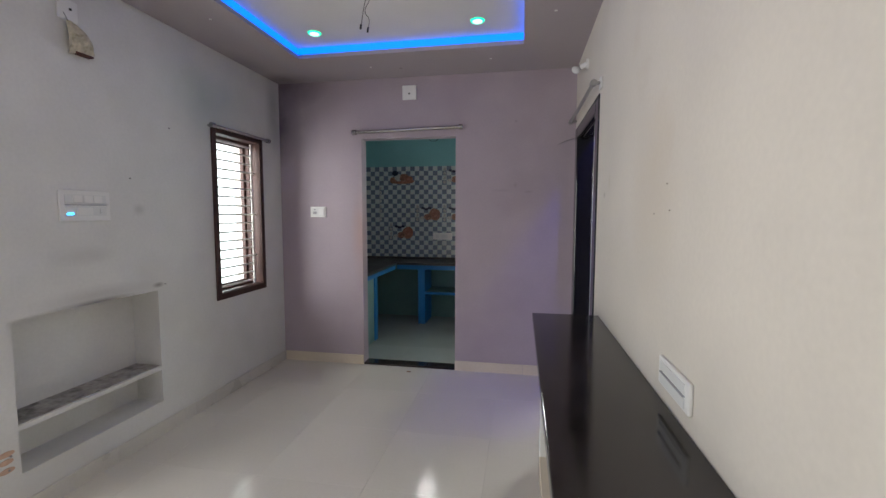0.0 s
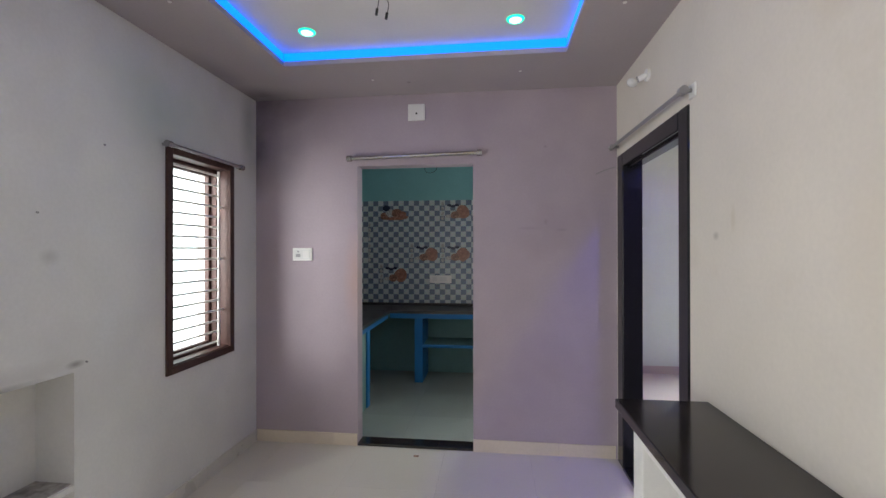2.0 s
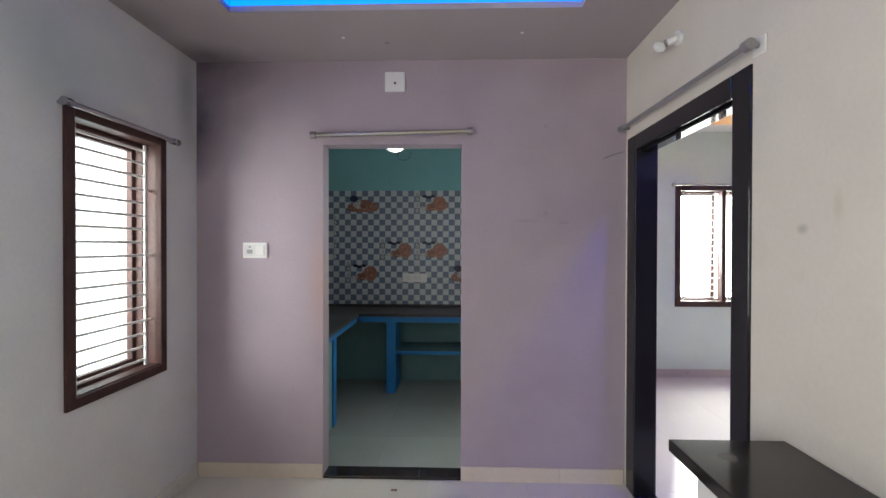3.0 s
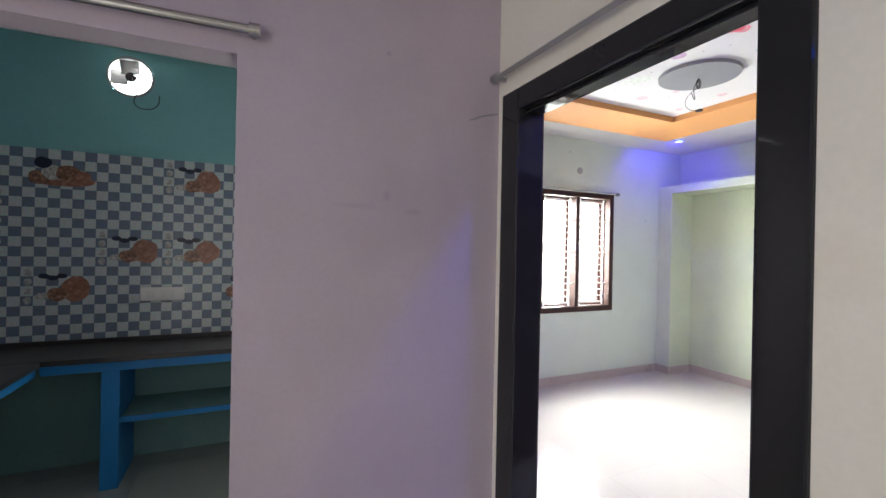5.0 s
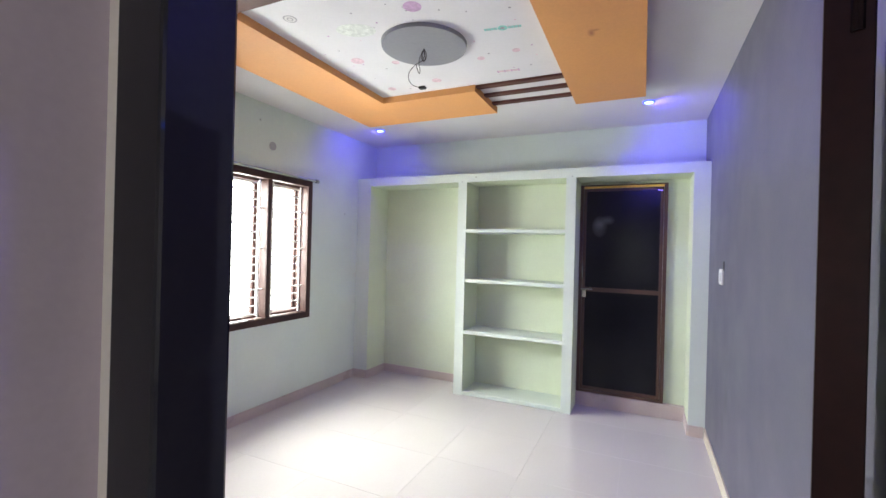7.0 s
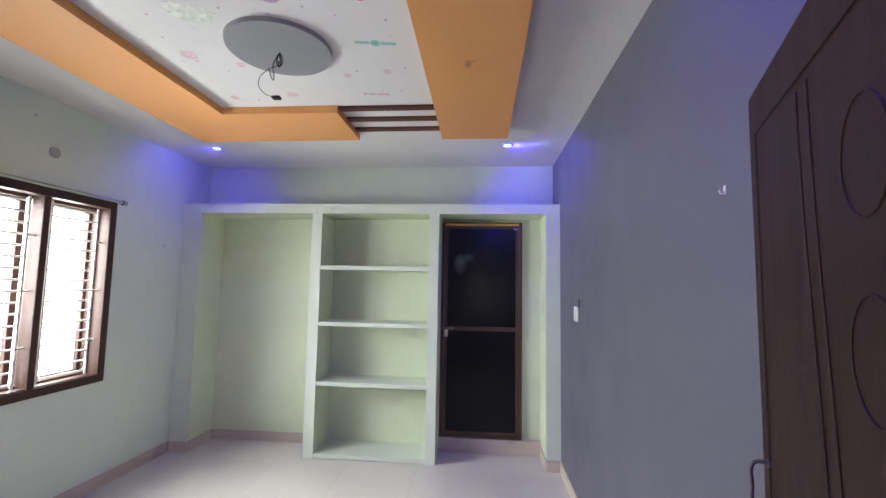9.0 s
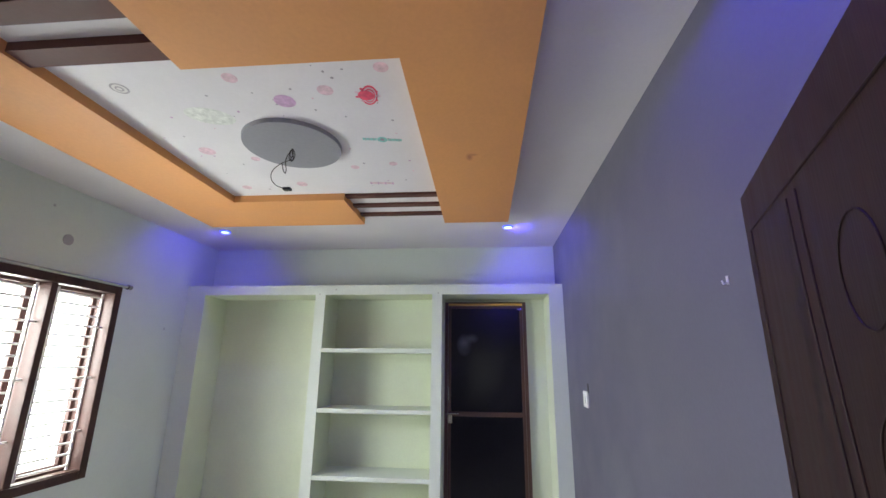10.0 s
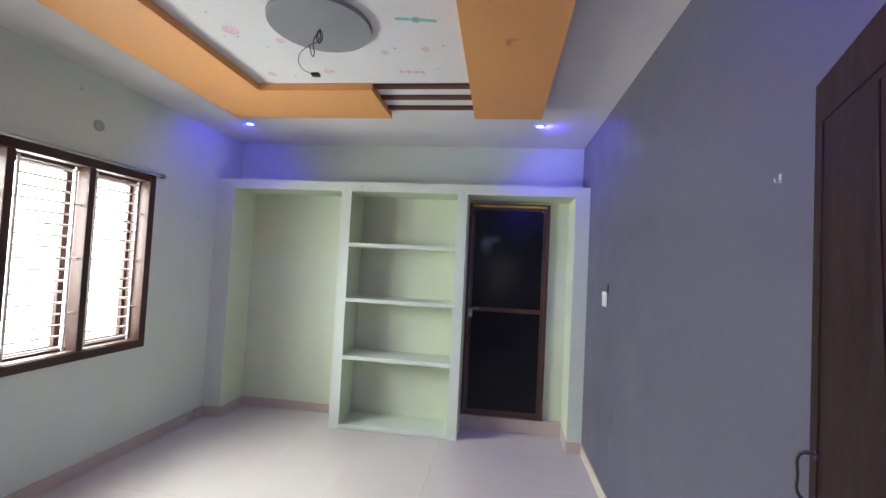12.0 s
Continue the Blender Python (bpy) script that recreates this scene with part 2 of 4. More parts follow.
def slab_wall(bm, axis, p0, p1, u0, u1, z0, z1, holes=()):
    """A wall from p0 to p1 across the axis, from u0 to u1 along, with rectangular holes (u0, u1, z0, z1), as one connected shell."""
    us = sorted({u0, u1, *(h[0] for h in holes), *(h[1] for h in holes)})
    zs = sorted({z0, z1, *(h[2] for h in holes), *(h[3] for h in holes)})
    made = {}

    def corner(i, k, p):
        if (i, k, p) not in made:
            made[i, k, p] = bm.verts.new((p, us[i], zs[k]) if axis == "x" else (us[i], p, zs[k]))
        return made[i, k, p]

    def solid(i, k):
        if not (0 <= i < len(us) - 1 and 0 <= k < len(zs) - 1):
            return False
        return not any(h[0] <= us[i] and h[1] >= us[i + 1] and h[2] <= zs[k] and h[3] >= zs[k + 1] for h in holes)

    for i in range(len(us) - 1):
        for k in range(len(zs) - 1):
            if not solid(i, k):
                continue
            for p in (p0, p1):
                bm.faces.new([corner(i, k, p), corner(i + 1, k, p), corner(i + 1, k + 1, p), corner(i, k + 1, p)])
            for di, dk, (a, b), (c, d) in ((-1, 0, (i, k), (i, k + 1)), (1, 0, (i + 1, k), (i + 1, k + 1)), (0, -1, (i, k), (i + 1, k)), (0, 1, (i, k + 1), (i + 1, k + 1))):
                if not solid(i + di, k + dk):
                    bm.faces.new([corner(a, b, p0), corner(c, d, p0), corner(c, d, p1), corner(a, b, p1)])
    return bm


# ---- structure ----
HX0, HX1, HY0, HY1 = -1.95, 0.70, -1.70, 3.65      # hall
BX0, BX1, BY0, BY1 = 0.815, 4.764, 2.364, 5.842      # bedroom
KX0, KY0, KY1 = -2.05, 3.77, 5.66                   # kitchen
HC, HT, BC = 2.585, 2.668, 2.70                    # soffit, tray ceiling, bedroom ceiling
WIN = (2.727, 3.350, 0.750, 2.035)                 # hall window, outer frame
NICHE = (1.409, 2.205, 0.212, 0.922)
STEP, FAR = 1.27, -2.90                            # the hall widens south of STEP
BALC = (-1.55, 0.35, 0.0, 2.15)
KDOOR = (-1.154, -0.297, 0.0, 2.07)
BDOOR = (2.541, 3.606, 0.0, 2.078)
BWIN = (2.085, 3.63, 0.78, 2.115)

inner = (WIN[0] + 0.02, WIN[1] - 0.02, WIN[2] + 0.02, WIN[3] - 0.02)
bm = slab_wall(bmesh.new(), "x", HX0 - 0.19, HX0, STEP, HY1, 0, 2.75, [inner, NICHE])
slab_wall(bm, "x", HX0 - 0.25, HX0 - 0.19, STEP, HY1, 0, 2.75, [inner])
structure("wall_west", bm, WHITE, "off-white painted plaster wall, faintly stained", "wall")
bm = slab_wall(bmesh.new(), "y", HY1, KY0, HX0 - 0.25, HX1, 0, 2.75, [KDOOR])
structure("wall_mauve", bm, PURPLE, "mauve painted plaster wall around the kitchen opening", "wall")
bm = slab_wall(bmesh.new(), "x", HX1, BX0, HY0, BY1 + 0.2, 0, 2.75, [BDOOR])
structure("wall_east", bm, CREAM, "cream painted plaster wall beside the bedroom door", "wall")
structure("wall_west_far", slab_wall(bmesh.new(), "x", FAR - 0.15, FAR, HY0, STEP + 0.15, 0, 2.75, [BALC]), CREAM, "plain cream wall with the balcony opening", "wall")
structure("wall_step", box(None, FAR, HX0 - 0.25, STEP, STEP + 0.15, 0, 2.75), CREAM, "plain cream return wall", "wall")
structure("wall_south", box(None, FAR - 0.15, BX0, HY0 - 0.15, HY0, 0, 2.75), WHITE, "plain off-white wall closing the hall", "wall")
bin_ = (BWIN[0] + 0.02, BWIN[1] - 0.02, BWIN[2] + 0.02, BWIN[3] - 0.02)
structure("wall_bedroom_north", slab_wall(bmesh.new(), "y", BY1, BY1 + 0.2, BX0, BX1 + 0.15, 0, 2.8, [bin_]), MINT, "pale mint bedroom wall with the barred window", "wall")
structure("wall_bedroom_east", box(None, BX1, BX1 + 0.15, BY0 - 0.15, BY1, 0, 2.8), MINT, "pale mint bedroom wall behind the built-in cupboard", "wall")
structure("wall_bedroom_south", box(None, BX0, BX1, BY0 - 0.15, BY0, 0, 2.8), SLATE, "blue-grey painted bedroom wall with scuff marks", "wall")
structure("wall_kitchen_west", box(None, KX0 - 0.15, KX0, KY0, KY1 + 0.15, 0, 2.75), TEAL, "teal painted kitchen wall", "wall")

# kitchen back wall, with the round fan hole
FAN = (-0.985, 2.578, 0.137)
# the rectangular hole is added, out of view, for the kitchen fill lamp
bm = slab_wall(bmesh.new(), "y", KY1, KY1 + 0.15, KX0, HX1, 0, 2.75, [(FAN[0] - 0.2, FAN[0] + 0.2, FAN[1] - 0.2, FAN[1] + 0.2), (0.10, 0.62, 1.04, 1.98)])
for y, flip in ((KY1, 1), (KY1 + 0.15, -1)):
    ring, out = [], []
    for k in range(32):
        a = math.tau * k / 32
        c, s = math.cos(a), math.sin(a)
        q = 0.2 / max(abs(c), abs(s))
        ring.append(bm.verts.new((FAN[0] + FAN[2] * c, y, FAN[1] + FAN[2] * s)))
        out.append(bm.verts.new((FAN[0] + q * c, y, FAN[1] + q * s)))
    for k in range(32):
        bm.faces.new((ring[k], ring[k - 1], out[k - 1], out[k]))
    if flip == 1:
        first = ring
for k in range(32):
    bm.faces.new((first[k], first[k - 1], ring[k - 1], ring[k]))
structure("wall_kitchen_north", bm, TEAL, "teal painted kitchen wall above the checked tiles", "wall")

# ceilings
TR = (-1.44, 0.268, -0.75, 3.08)
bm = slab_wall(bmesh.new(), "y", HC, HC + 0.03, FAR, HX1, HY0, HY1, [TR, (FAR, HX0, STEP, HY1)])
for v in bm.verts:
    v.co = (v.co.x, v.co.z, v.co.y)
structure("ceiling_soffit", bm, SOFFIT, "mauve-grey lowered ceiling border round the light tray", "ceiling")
structure("ceiling_hall", box(None, FAR, HX1, HY0, HY1, HT, HT + 0.1), CEIL, "white tray ceiling with hanging wires", "ceiling")
structure("ceiling_bedroom", box(None, BX0, BX1, BY0, BY1, BC, BC + 0.1), CEIL, "white bedroom ceiling", "ceiling")
structure("ceiling_kitchen", box(None, KX0, HX1, KY0, KY1, 2.76, 2.86), CEIL, "plain white kitchen ceiling", "ceiling")
structure("roof_slab", box(None, FAR - 0.2, BX1 + 0.2, HY0 - 0.2, BY1 + 0.25, 2.9, 3.0), CEIL, "plain concrete roof slab", "roof")

# floors
bm = box(None, FAR - 0.15, BX0, HY0 - 0.15, BY1 + 0.2, -0.12, -0.004)
box(bm, BX0, BX1 + 0.15, BY0 - 0.15, BY1 + 0.2, -0.12, -0.004)
structure("floor", bm, GROUT, "cement bed under the floor tiles", "floor")
structure("backdrop", box(None, -3.3, -3.25, 1.6, 6.5, -1, 4.5), HAZE, "bright overcast daylight outside the hall window", "backdrop")
structure("backdrop_north", box(None, -3.2, 6.5, 6.9, 6.95, -1, 4.5), OUTSIDE, "bright overcast daylight outside the bedroom window", "backdrop")


# ---- windows ----
def window(name, m, w, z0, z1, bays, label, f=0.058):
    """A barred window. Its own x runs along the wall, y outward from the wall's inner face."""
    ob = tagged(thing(name, "", ""), label, "window", kind="structure")
    ob.matrix_basis = m
    g = 0.045
    for x0, x1, a, b in ((0, f, z0, z1), (w - f, w, z0, z1), (f, w - f, z0, z0 + f), (f, w - f, z1 - f, z1)):
        part("window_frame", box(None, x0, x1, -0.014, 0.075, a, b, 0.004), WOOD, ob)
        # a stepped rebate behind the face of the frame
        c = 0.022
        xx0, xx1 = (x0, x1 + c) if x1 == f else ((x0 - c, x1) if x1 == w else (x0, x1))
        aa, bb = (a, b + c) if b == z0 + f else ((a - c, b) if x0 == f and b == z1 else (a, b))
        part("rebate", box(None, xx0, xx1, 0.0755, 0.115, aa, bb, 0.003), WOOD, ob)
    step = (w - 2 * f + g) / bays
    for k in range(bays):
        x0 = f + k * step
        x1 = x0 + step - g
        if k:
            part("mullion", box(None, x0 - g, x0, -0.008, 0.08, z0 + f, z1 - f, 0.004), WOOD, ob)
        sash = part("sash", bmesh.new(), WOOD, ob)
        bm = bmesh.new()
        s = 0.042
        for p, q, a, b in ((x0 + 0.002, x0 + s, z0 + f, z1 - f), (x1 - s, x1 - 0.002, z0 + f, z1 - f), (x0 + s, x1 - s, z0 + f, z0 + f + s), (x0 + s, x1 - s, z1 - f - s, z1 - f)):
            box(bm, p, q, 0.117, 0.15, a, b, 0.003)
        sash.data = mesh_of("sash", bm, WOOD)
        # the grille: a ladder of thin bars, with a few longer ones fixed in the frame
        lo, hi, e = z0 + f + 0.012, z1 - f - 0.012, 0.05
        for x in (x0 + e, x1 - e):
            part("bar", rod(None, (x, 0.04, lo), (x, 0.04, hi), 0.008, 8), BARWHITE, ob)
        n = 16
        for j in range(n + 1):
            z = lo + 0.03 + (hi - lo - 0.06) * j / n
            reach = 0.0 if j in (3, 8, 13) else e
            part("bar", rod(None, (x0 + reach, 0.044, z), (x1 - reach, 0.044, z), 0.0068, 6), BARWHITE, ob)
    part("window_sill", box(None, f, w - f, 0.0, 0.07, z0 + f, z0 + f + 0.006), WOOD, ob)
    return ob


window("window_1", pose(HX0, WIN[0], 0, 0, 0, 90), WIN[1] - WIN[0], WIN[2], WIN[3], 1, "narrow dark brown wooden window with a white bar grille", 0.046)
window("window_2", pose(BWIN[0], BY1, 0), BWIN[1] - BWIN[0], BWIN[2], BWIN[3], 3, "wide dark brown wooden window with three barred bays")


def curtain_rod(a, b, out, r, mat, label, square=False):
    """A rod on two end brackets; out points from the wall to the rod."""
    ob = thing("curtain_rod", label, "curtain rod", at=a)
    a, b, out = Vector(a), Vector(b), Vector(out)
    d = b - a
    bar = part("rod", rod(None, (0, 0, 0), d, r, 4 if square else 14), mat, ob)
    for p in (Vector(), d):
        bm = rod(None, p - out, p + out * 0.3, r * 0.75, 8)
        part("bracket", bm, mat, ob)
        u = d.normalized() * 0.016
        bm = bmesh.new()
        rod(bm, p - u, p + u, r * 1.55, 14)
        part("end_cap", bm, mat, bar)
    return ob


curtain_rod((-1.20, 3.605, 2.118), (-0.248, 3.605, 2.137), (0, -0.045, 0), 0.0145, STEEL, "polished steel curtain rod above the kitchen opening")
rail = curtain_rod((0.655, 2.49, 2.128), (0.655, 3.605, 2.148), (-0.045, 0, 0), 0.0125, GREYMETAL, "dull grey curtain rod above the bedroom door", True)
part("bracket_plate", box(None, 0.035, 0.044, -0.03, 0.03, -0.032, 0.028, 0.002), PLASTIC, rail, "square cream wall plate")
curtain_rod((-1.915, 2.71, 2.03), (-1.915, 3.40, 2.03), (0.035, 0, 0), 0.0125, STEEL, "steel curtain rod above the narrow window")
curtain_rod((2.05, 5.80, 2.118), (3.655, 5.80, 2.118), (0, -0.042, 0), 0.013, STEEL, "steel curtain rod above the wide window")

# ---- bedroom door ----
door = tagged(thing("door_1", "", ""), "dark brown moulded wooden door standing open in a black frame", "door", kind="structure")
for y0, y1, z0, z1 in ((2.531, 2.636, 0, 2.085), (3.50, 3.616, 0, 2.085), (2.636, 3.50, 1.998, 2.085)):
    part("door_frame", box(None, 0.692, 0.822, y0, y1, z0, z1, 0.007), BLACKWOOD, door)
part("door_stop", box(None, 0.725, 0.775, 2.636, 2.651, 0.02, 1.997, 0.005), BLACKWOOD, door)
part("door_stop", box(None, 0.725, 0.775, 2.651, 3.50, 1.984, 1.998, 0.004), BLACKWOOD, door)
part("threshold", box(None, 0.69, 0.82, 2.637, 3.499, -0.003, 0.018, 0.003), GRANITE, door, "polished black granite threshold")
LEN, TOP = 0.845, 1.978
leaf = part("leaf", box(None, 0, LEN, -0.038, 0, 0.012, TOP, 0.003), LEAFWOOD, door, "dark brown leaf with raised mouldings")
leaf.matrix_basis = Matrix.Translation((0.83, 2.70, 0)) @ Matrix.Rotation(math.atan2(2.42 - 2.70, 0.80), 4, "Z")


part("leaf_edge", box(None, -0.002, 0.0005, -0.037, -0.001, 0.013, TOP - 0.001), REDWOOD, leaf, "reddish brown bare edge")


def moulding(points, closed, r=0.006):
    pts = [(x, 0.0005, z) for x, z in points]
    if closed:
        pts.append(pts[0])
    bm = bmesh.new()
    for p, q in zip(pts, pts[1:]):
        if (Vector(p) - Vector(q)).length > 1e-4:
            rod(bm, p, q, r, 8)
    part("moulding", bm, GROOVE, leaf)


moulding([(0.065, 0.12), (0.785, 0.12), (0.785, TOP - 0.10), (0.065, TOP - 0.10)], True, 0.0026)
for side in (1, -1):
    for off in (0.135, 0.185):
        moulding([(0.30 + side * (off + 0.03 * math.cos(math.tau * j / 24)), 0.14 + (TOP - 0.26) * j / 24) for j in range(25)], False, 0.0022)
for cz in (1.69, 1.45, 1.21, 0.97, 0.73, 0.49):
    moulding([(0.30 + 0.062 * math.cos(math.tau * j / 28), cz + 0.075 * math.sin(math.tau * j / 28)) for j in range(28)], True, 0.0018)
tube("door_handle", [(0.79, 0, 1.165), (0.792, 0.022, 1.166), (0.794, 0.031, 1.157), (0.795, 0.032, 1.117), (0.794, 0.031, 1.077), (0.792, 0.022, 1.068), (0.79, 0, 1.069)], 0.0042, DULLSTEEL, leaf, "steel pull handle")
for z in (1.165, 1.069):
    part("handle_foot", rod(None, (0.79, 0, z), (0.79, 0.004, z), 0.009, 14), DULLSTEEL, leaf)
part("bolt_plate", box(None, 0.66, 0.83, 0, 0.004, 0.955, 1.005, 0.0015), DULLSTEEL, leaf)
bm = rod(None, (0.64, 0.014, 0.98), (0.875, 0.014, 0.98), 0.0075, 12)
rod(bm, (0.76, 0.014, 0.98), (0.76, 0.032, 0.993), 0.004, 10)
smooth(part("bolt", bm, DULLSTEEL, leaf, "sliding steel bolt"))
for x in (0.685, 0.735, 0.805):
    part("bolt_guide", box(None, x - 0.008, x + 0.008, 0.003, 0.025, 0.967, 0.993, 0.003), DULLSTEEL, leaf)
bm = box(None, 0.78, 0.89, 0.001, 0.005, 0.905, 0.94, 0.0015)
for k in range(12):
    a0, a1 = math.tau * k / 12, math.tau * (k + 1) / 12
    rod(bm, (0.87 + 0.011 * math.cos(a0), 0.006, 0.9225 + 0.011 * math.sin(a0)), (0.87 + 0.011 * math.cos(a1), 0.006, 0.9225 + 0.011 * math.sin(a1)), 0.003, 6)
part("hasp", bm, STEEL, leaf, "steel hasp with a round hole")
for z in (0.35, 1.0, 1.7):
    part("hinge", rod(None, (0.822, 2.676, z), (0.822, 2.676, z + 0.09), 0.006), LEAFWOOD, door)

# ---- ceiling tray of the hall ----
strip = thing("led_strip", "glowing blue light strip round the ceiling tray", "light strip")
for x0, x1, y0, y1 in ((TR[0] - 0.012, TR[0] - 0.002, TR[2], TR[3]), (TR[1] + 0.002, TR[1] + 0.012, TR[2], TR[3]), (TR[0], TR[1], TR[3] + 0.002, TR[3] + 0.012), (TR[0], TR[1], TR[2] - 0.012, TR[2] - 0.002)):
    part("strip", box(None, x0, x1, y0, y1, HC + 0.031, HT - 0.002), LEDBLUE, strip)
bm = bmesh.new()
ring = [bm.verts.new((x, y, HT - 0.006)) for x, y in ((-0.85, 2.08), (-0.33, 2.08), (-0.19, 1.78), (-0.33, 1.48), (-0.85, 1.48), (-0.99, 1.78))]
low = [bm.verts.new((v.co.x, v.co.y, HT - 0.0004)) for v in ring]
bm.faces.new(ring)
bm.faces.new(low)
for k in range(6):
    bm.faces.new((ring[k - 1], ring[k], low[k], low[k - 1]))
YELLOW = material("yellow_ceiling_paint", (0.70, 0.46, 0.10), 0.75, vary=0.04)
tagged(part("ceiling_medallion", bm, YELLOW), "yellow painted six-sided panel on the white ceiling", "ceiling panel")


def downlight(x, y, z, rim, face, label, group):
    ob = thing("downlight", label, "downlight", group, at=(x, y, z))
    bm = bmesh.new()
    bmesh.ops.create_cone(bm, cap_ends=True, segments=28, radius1=0.043, radius2=0.047, depth=0.006, matrix=Matrix.Translation((0, 0, -0.003)))
    ring_part = part("rim", bm, rim, ob)
    bm = bmesh.new()
    bmesh.ops.create_cone(bm, cap_ends=True, segments=24, radius1=0.030, radius2=0.034, depth=0.004, matrix=Matrix.Translation((0, 0, -0.0085)))
    part("lens", bm, face, ring_part)
    return ob


for x in (-1.185, -0.034):
    downlight(x, 2.846, HT, SPOTGREEN, SPOTWHITE, "small round green-lit downlight in the white tray", "green downlights")
    spot("green_spot", x, 2.846, HT - 0.02, 0.5, (0.4, 1.0, 0.7))
for x, y in ((4.10, 5.367), (4.10, 2.84), (1.25, 2.80)):
    downlight(x, y, BC, RIMBLUE, SPOTBLUE, "small round blue-lit downlight in the white ceiling", "blue downlights")
    if x < 2:
        spot("blue_lamp_light", x, y, BC - 0.014, BLUEWATT * 3.8, (0.07, 0.05, 1.0), 174, 0.12, 0.07)
    else:
        spot("blue_lamp_light", x, y, BC - 0.014, BLUEWATT * (1.0 if y > 4 else 2.0), (0.07, 0.05, 1.0), 165, 0.5, lean=(0.5, 0.8 if y > 4 else -1.0))

WIRE = material("dark_cable", (0.03, 0.022, 0.02), 0.5, bump=0)


def hanging_wires(name, x, y, z, strands, label):
    ob = thing(name, label, "wire", at=(x, y, z))
    part("rose", box(None, -0.012, 0.012, -0.012, 0.012, -0.006, 0, 0.002), PLASTIC, ob)
    for pts in strands:
        tube("strand", [(0, 0, -0.002)] + pts, 0.0017, WIRE, ob)
        e = Vector(pts[-1])
        part("tape_end", rod(None, e + Vector((0, 0, 0.012)), e - Vector((0.004, 0, 0.014)), 0.006, 8), DARK, ob)
    return ob


hanging_wires("ceiling_wire", -0.60, 2.321, HT, [[(-0.02, 0.01, -0.07), (-0.03, 0, -0.14), (-0.038, -0.01, -0.215)], [(0.012, 0.0, -0.06), (-0.018, 0, -0.13), (0.01, -0.01, -0.18), (0.004, -0.01, -0.235)]], "two bare wires hanging from the hall ceiling")
hanging_wires("ceiling_wire", -0.93, 1.90, HT, [[(-0.01, 0.02, -0.06), (-0.05, 0.05, -0.15)], [(0.012, 0.0, -0.05), (-0.03, 0.05, -0.11), (-0.052, 0.055, -0.142)]], "short twisted wires hanging beside the yellow panel")
for x, y in ((-1.62, 2.35), (-0.95, 3.35), (0.02, 3.32), (0.45, 2.6)):
    tagged(part("screw_cap", rod(None, (x, y, HC - 0.003), (x, y, HC + 0.001), 0.009, 12), PLASTIC), "tiny white cap in the mauve ceiling border", "screw cap", "ceiling screw caps")

# ---- switch plates and wall fittings ----


def plate(name, m, w, h, parts, label, category, t=0.012):
    """A plate whose own x runs along the wall, z up and y into the room. parts: name, x, z, w, h, material."""
    ob = thing(name, label, category)
    ob.matrix_basis = m
    cover = part("cover", box(None, -w / 2, w / 2, 0, t, -h / 2, h / 2, 0.004), PLASTIC, ob)
    for n, x, z, a, b, mat in parts:
        part(n, box(None, x - a / 2, x + a / 2, t - 0.002, t + (0.003 if n in ("module_strip", "inset") else 0.0065), z - b / 2, z + b / 2, 0.001), mat, cover)
    return ob


PALE = material("light_grey_plastic", (0.7, 0.7, 0.69), 0.4, vary=0.02, bump=0)
on_north = lambda x, y, z: pose(x, y, z, 0, 0, 180)
on_west = lambda x, y, z: pose(x, y, z, 0, 0, -90)
on_east = lambda x, y, z: pose(x, y, z, 0, 0, 90)
plate("junction_plate", on_north(-0.706, HY1, 2.451), 0.125, 0.122, [("hole", 0, -0.01, 0.012, 0.012, DARK)], "square white blanking plate high on the mauve wall", "junction box")
plate("switch_plate", on_north(-1.577, HY1, 1.416), 0.152, 0.096, [("inset", 0, 0, 0.125, 0.068, PALE), ("rocker", -0.032, 0, 0.05, 0.056, PLASTIC), ("socket", 0.03, -0.008, 0.034, 0.024, GREYPLASTIC), ("indicator", 0.03, 0.021, 0.012, 0.012, GREYPLASTIC)], "white switch and socket plate on the mauve wall", "switch")
LEDDOT = glowing("blue_indicator", (0.02, 0.35, 1.0), 8)
plate("switch_board", on_west(HX0, 1.775, 1.437), 0.265, 0.155,
      [("module_strip", 0.0, 0.034, 0.215, 0.044, PALE), ("module_strip", 0.0, -0.027, 0.215, 0.046, PALE), ("rocker", -0.06, 0.034, 0.045, 0.036, PLASTIC), ("rocker", -0.01, 0.034, 0.045, 0.036, PLASTIC), ("rocker", 0.045, 0.034, 0.045, 0.036, PLASTIC),
       ("rocker", 0.01, -0.027, 0.08, 0.038, PLASTIC), ("socket", -0.082, -0.027, 0.026, 0.028, PALE), ("pin_hole", -0.082, -0.02, 0.005, 0.005, GREYPLASTIC), ("pin_hole", -0.088, -0.033, 0.005, 0.005, GREYPLASTIC), ("pin_hole", -0.076, -0.033, 0.005, 0.005, GREYPLASTIC), ("slot", 0, 0.004, 0.215, 0.003, GREYPLASTIC), ("indicator", 0.085, -0.042, 0.030, 0.008, LEDDOT)], "large white switch board with a blue indicator light", "switch board")
plate("switch_board", on_east(HX1, 1.152, 0.934), 0.242, 0.084, [("module_strip", 0, 0.018, 0.19, 0.026, PALE), ("module_strip", 0, -0.02, 0.19, 0.026, PALE), ("slot", 0, -0.001, 0.19, 0.003, GREYPLASTIC)], "white switch board just above the black counter", "switch board")
plate("junction_plate", on_west(HX0, 1.745, 2.395), 0.10, 0.10, [("hole", -0.01, 0.005, 0.01, 0.01, DARK)], "square white blanking plate high on the off-white wall", "junction box")
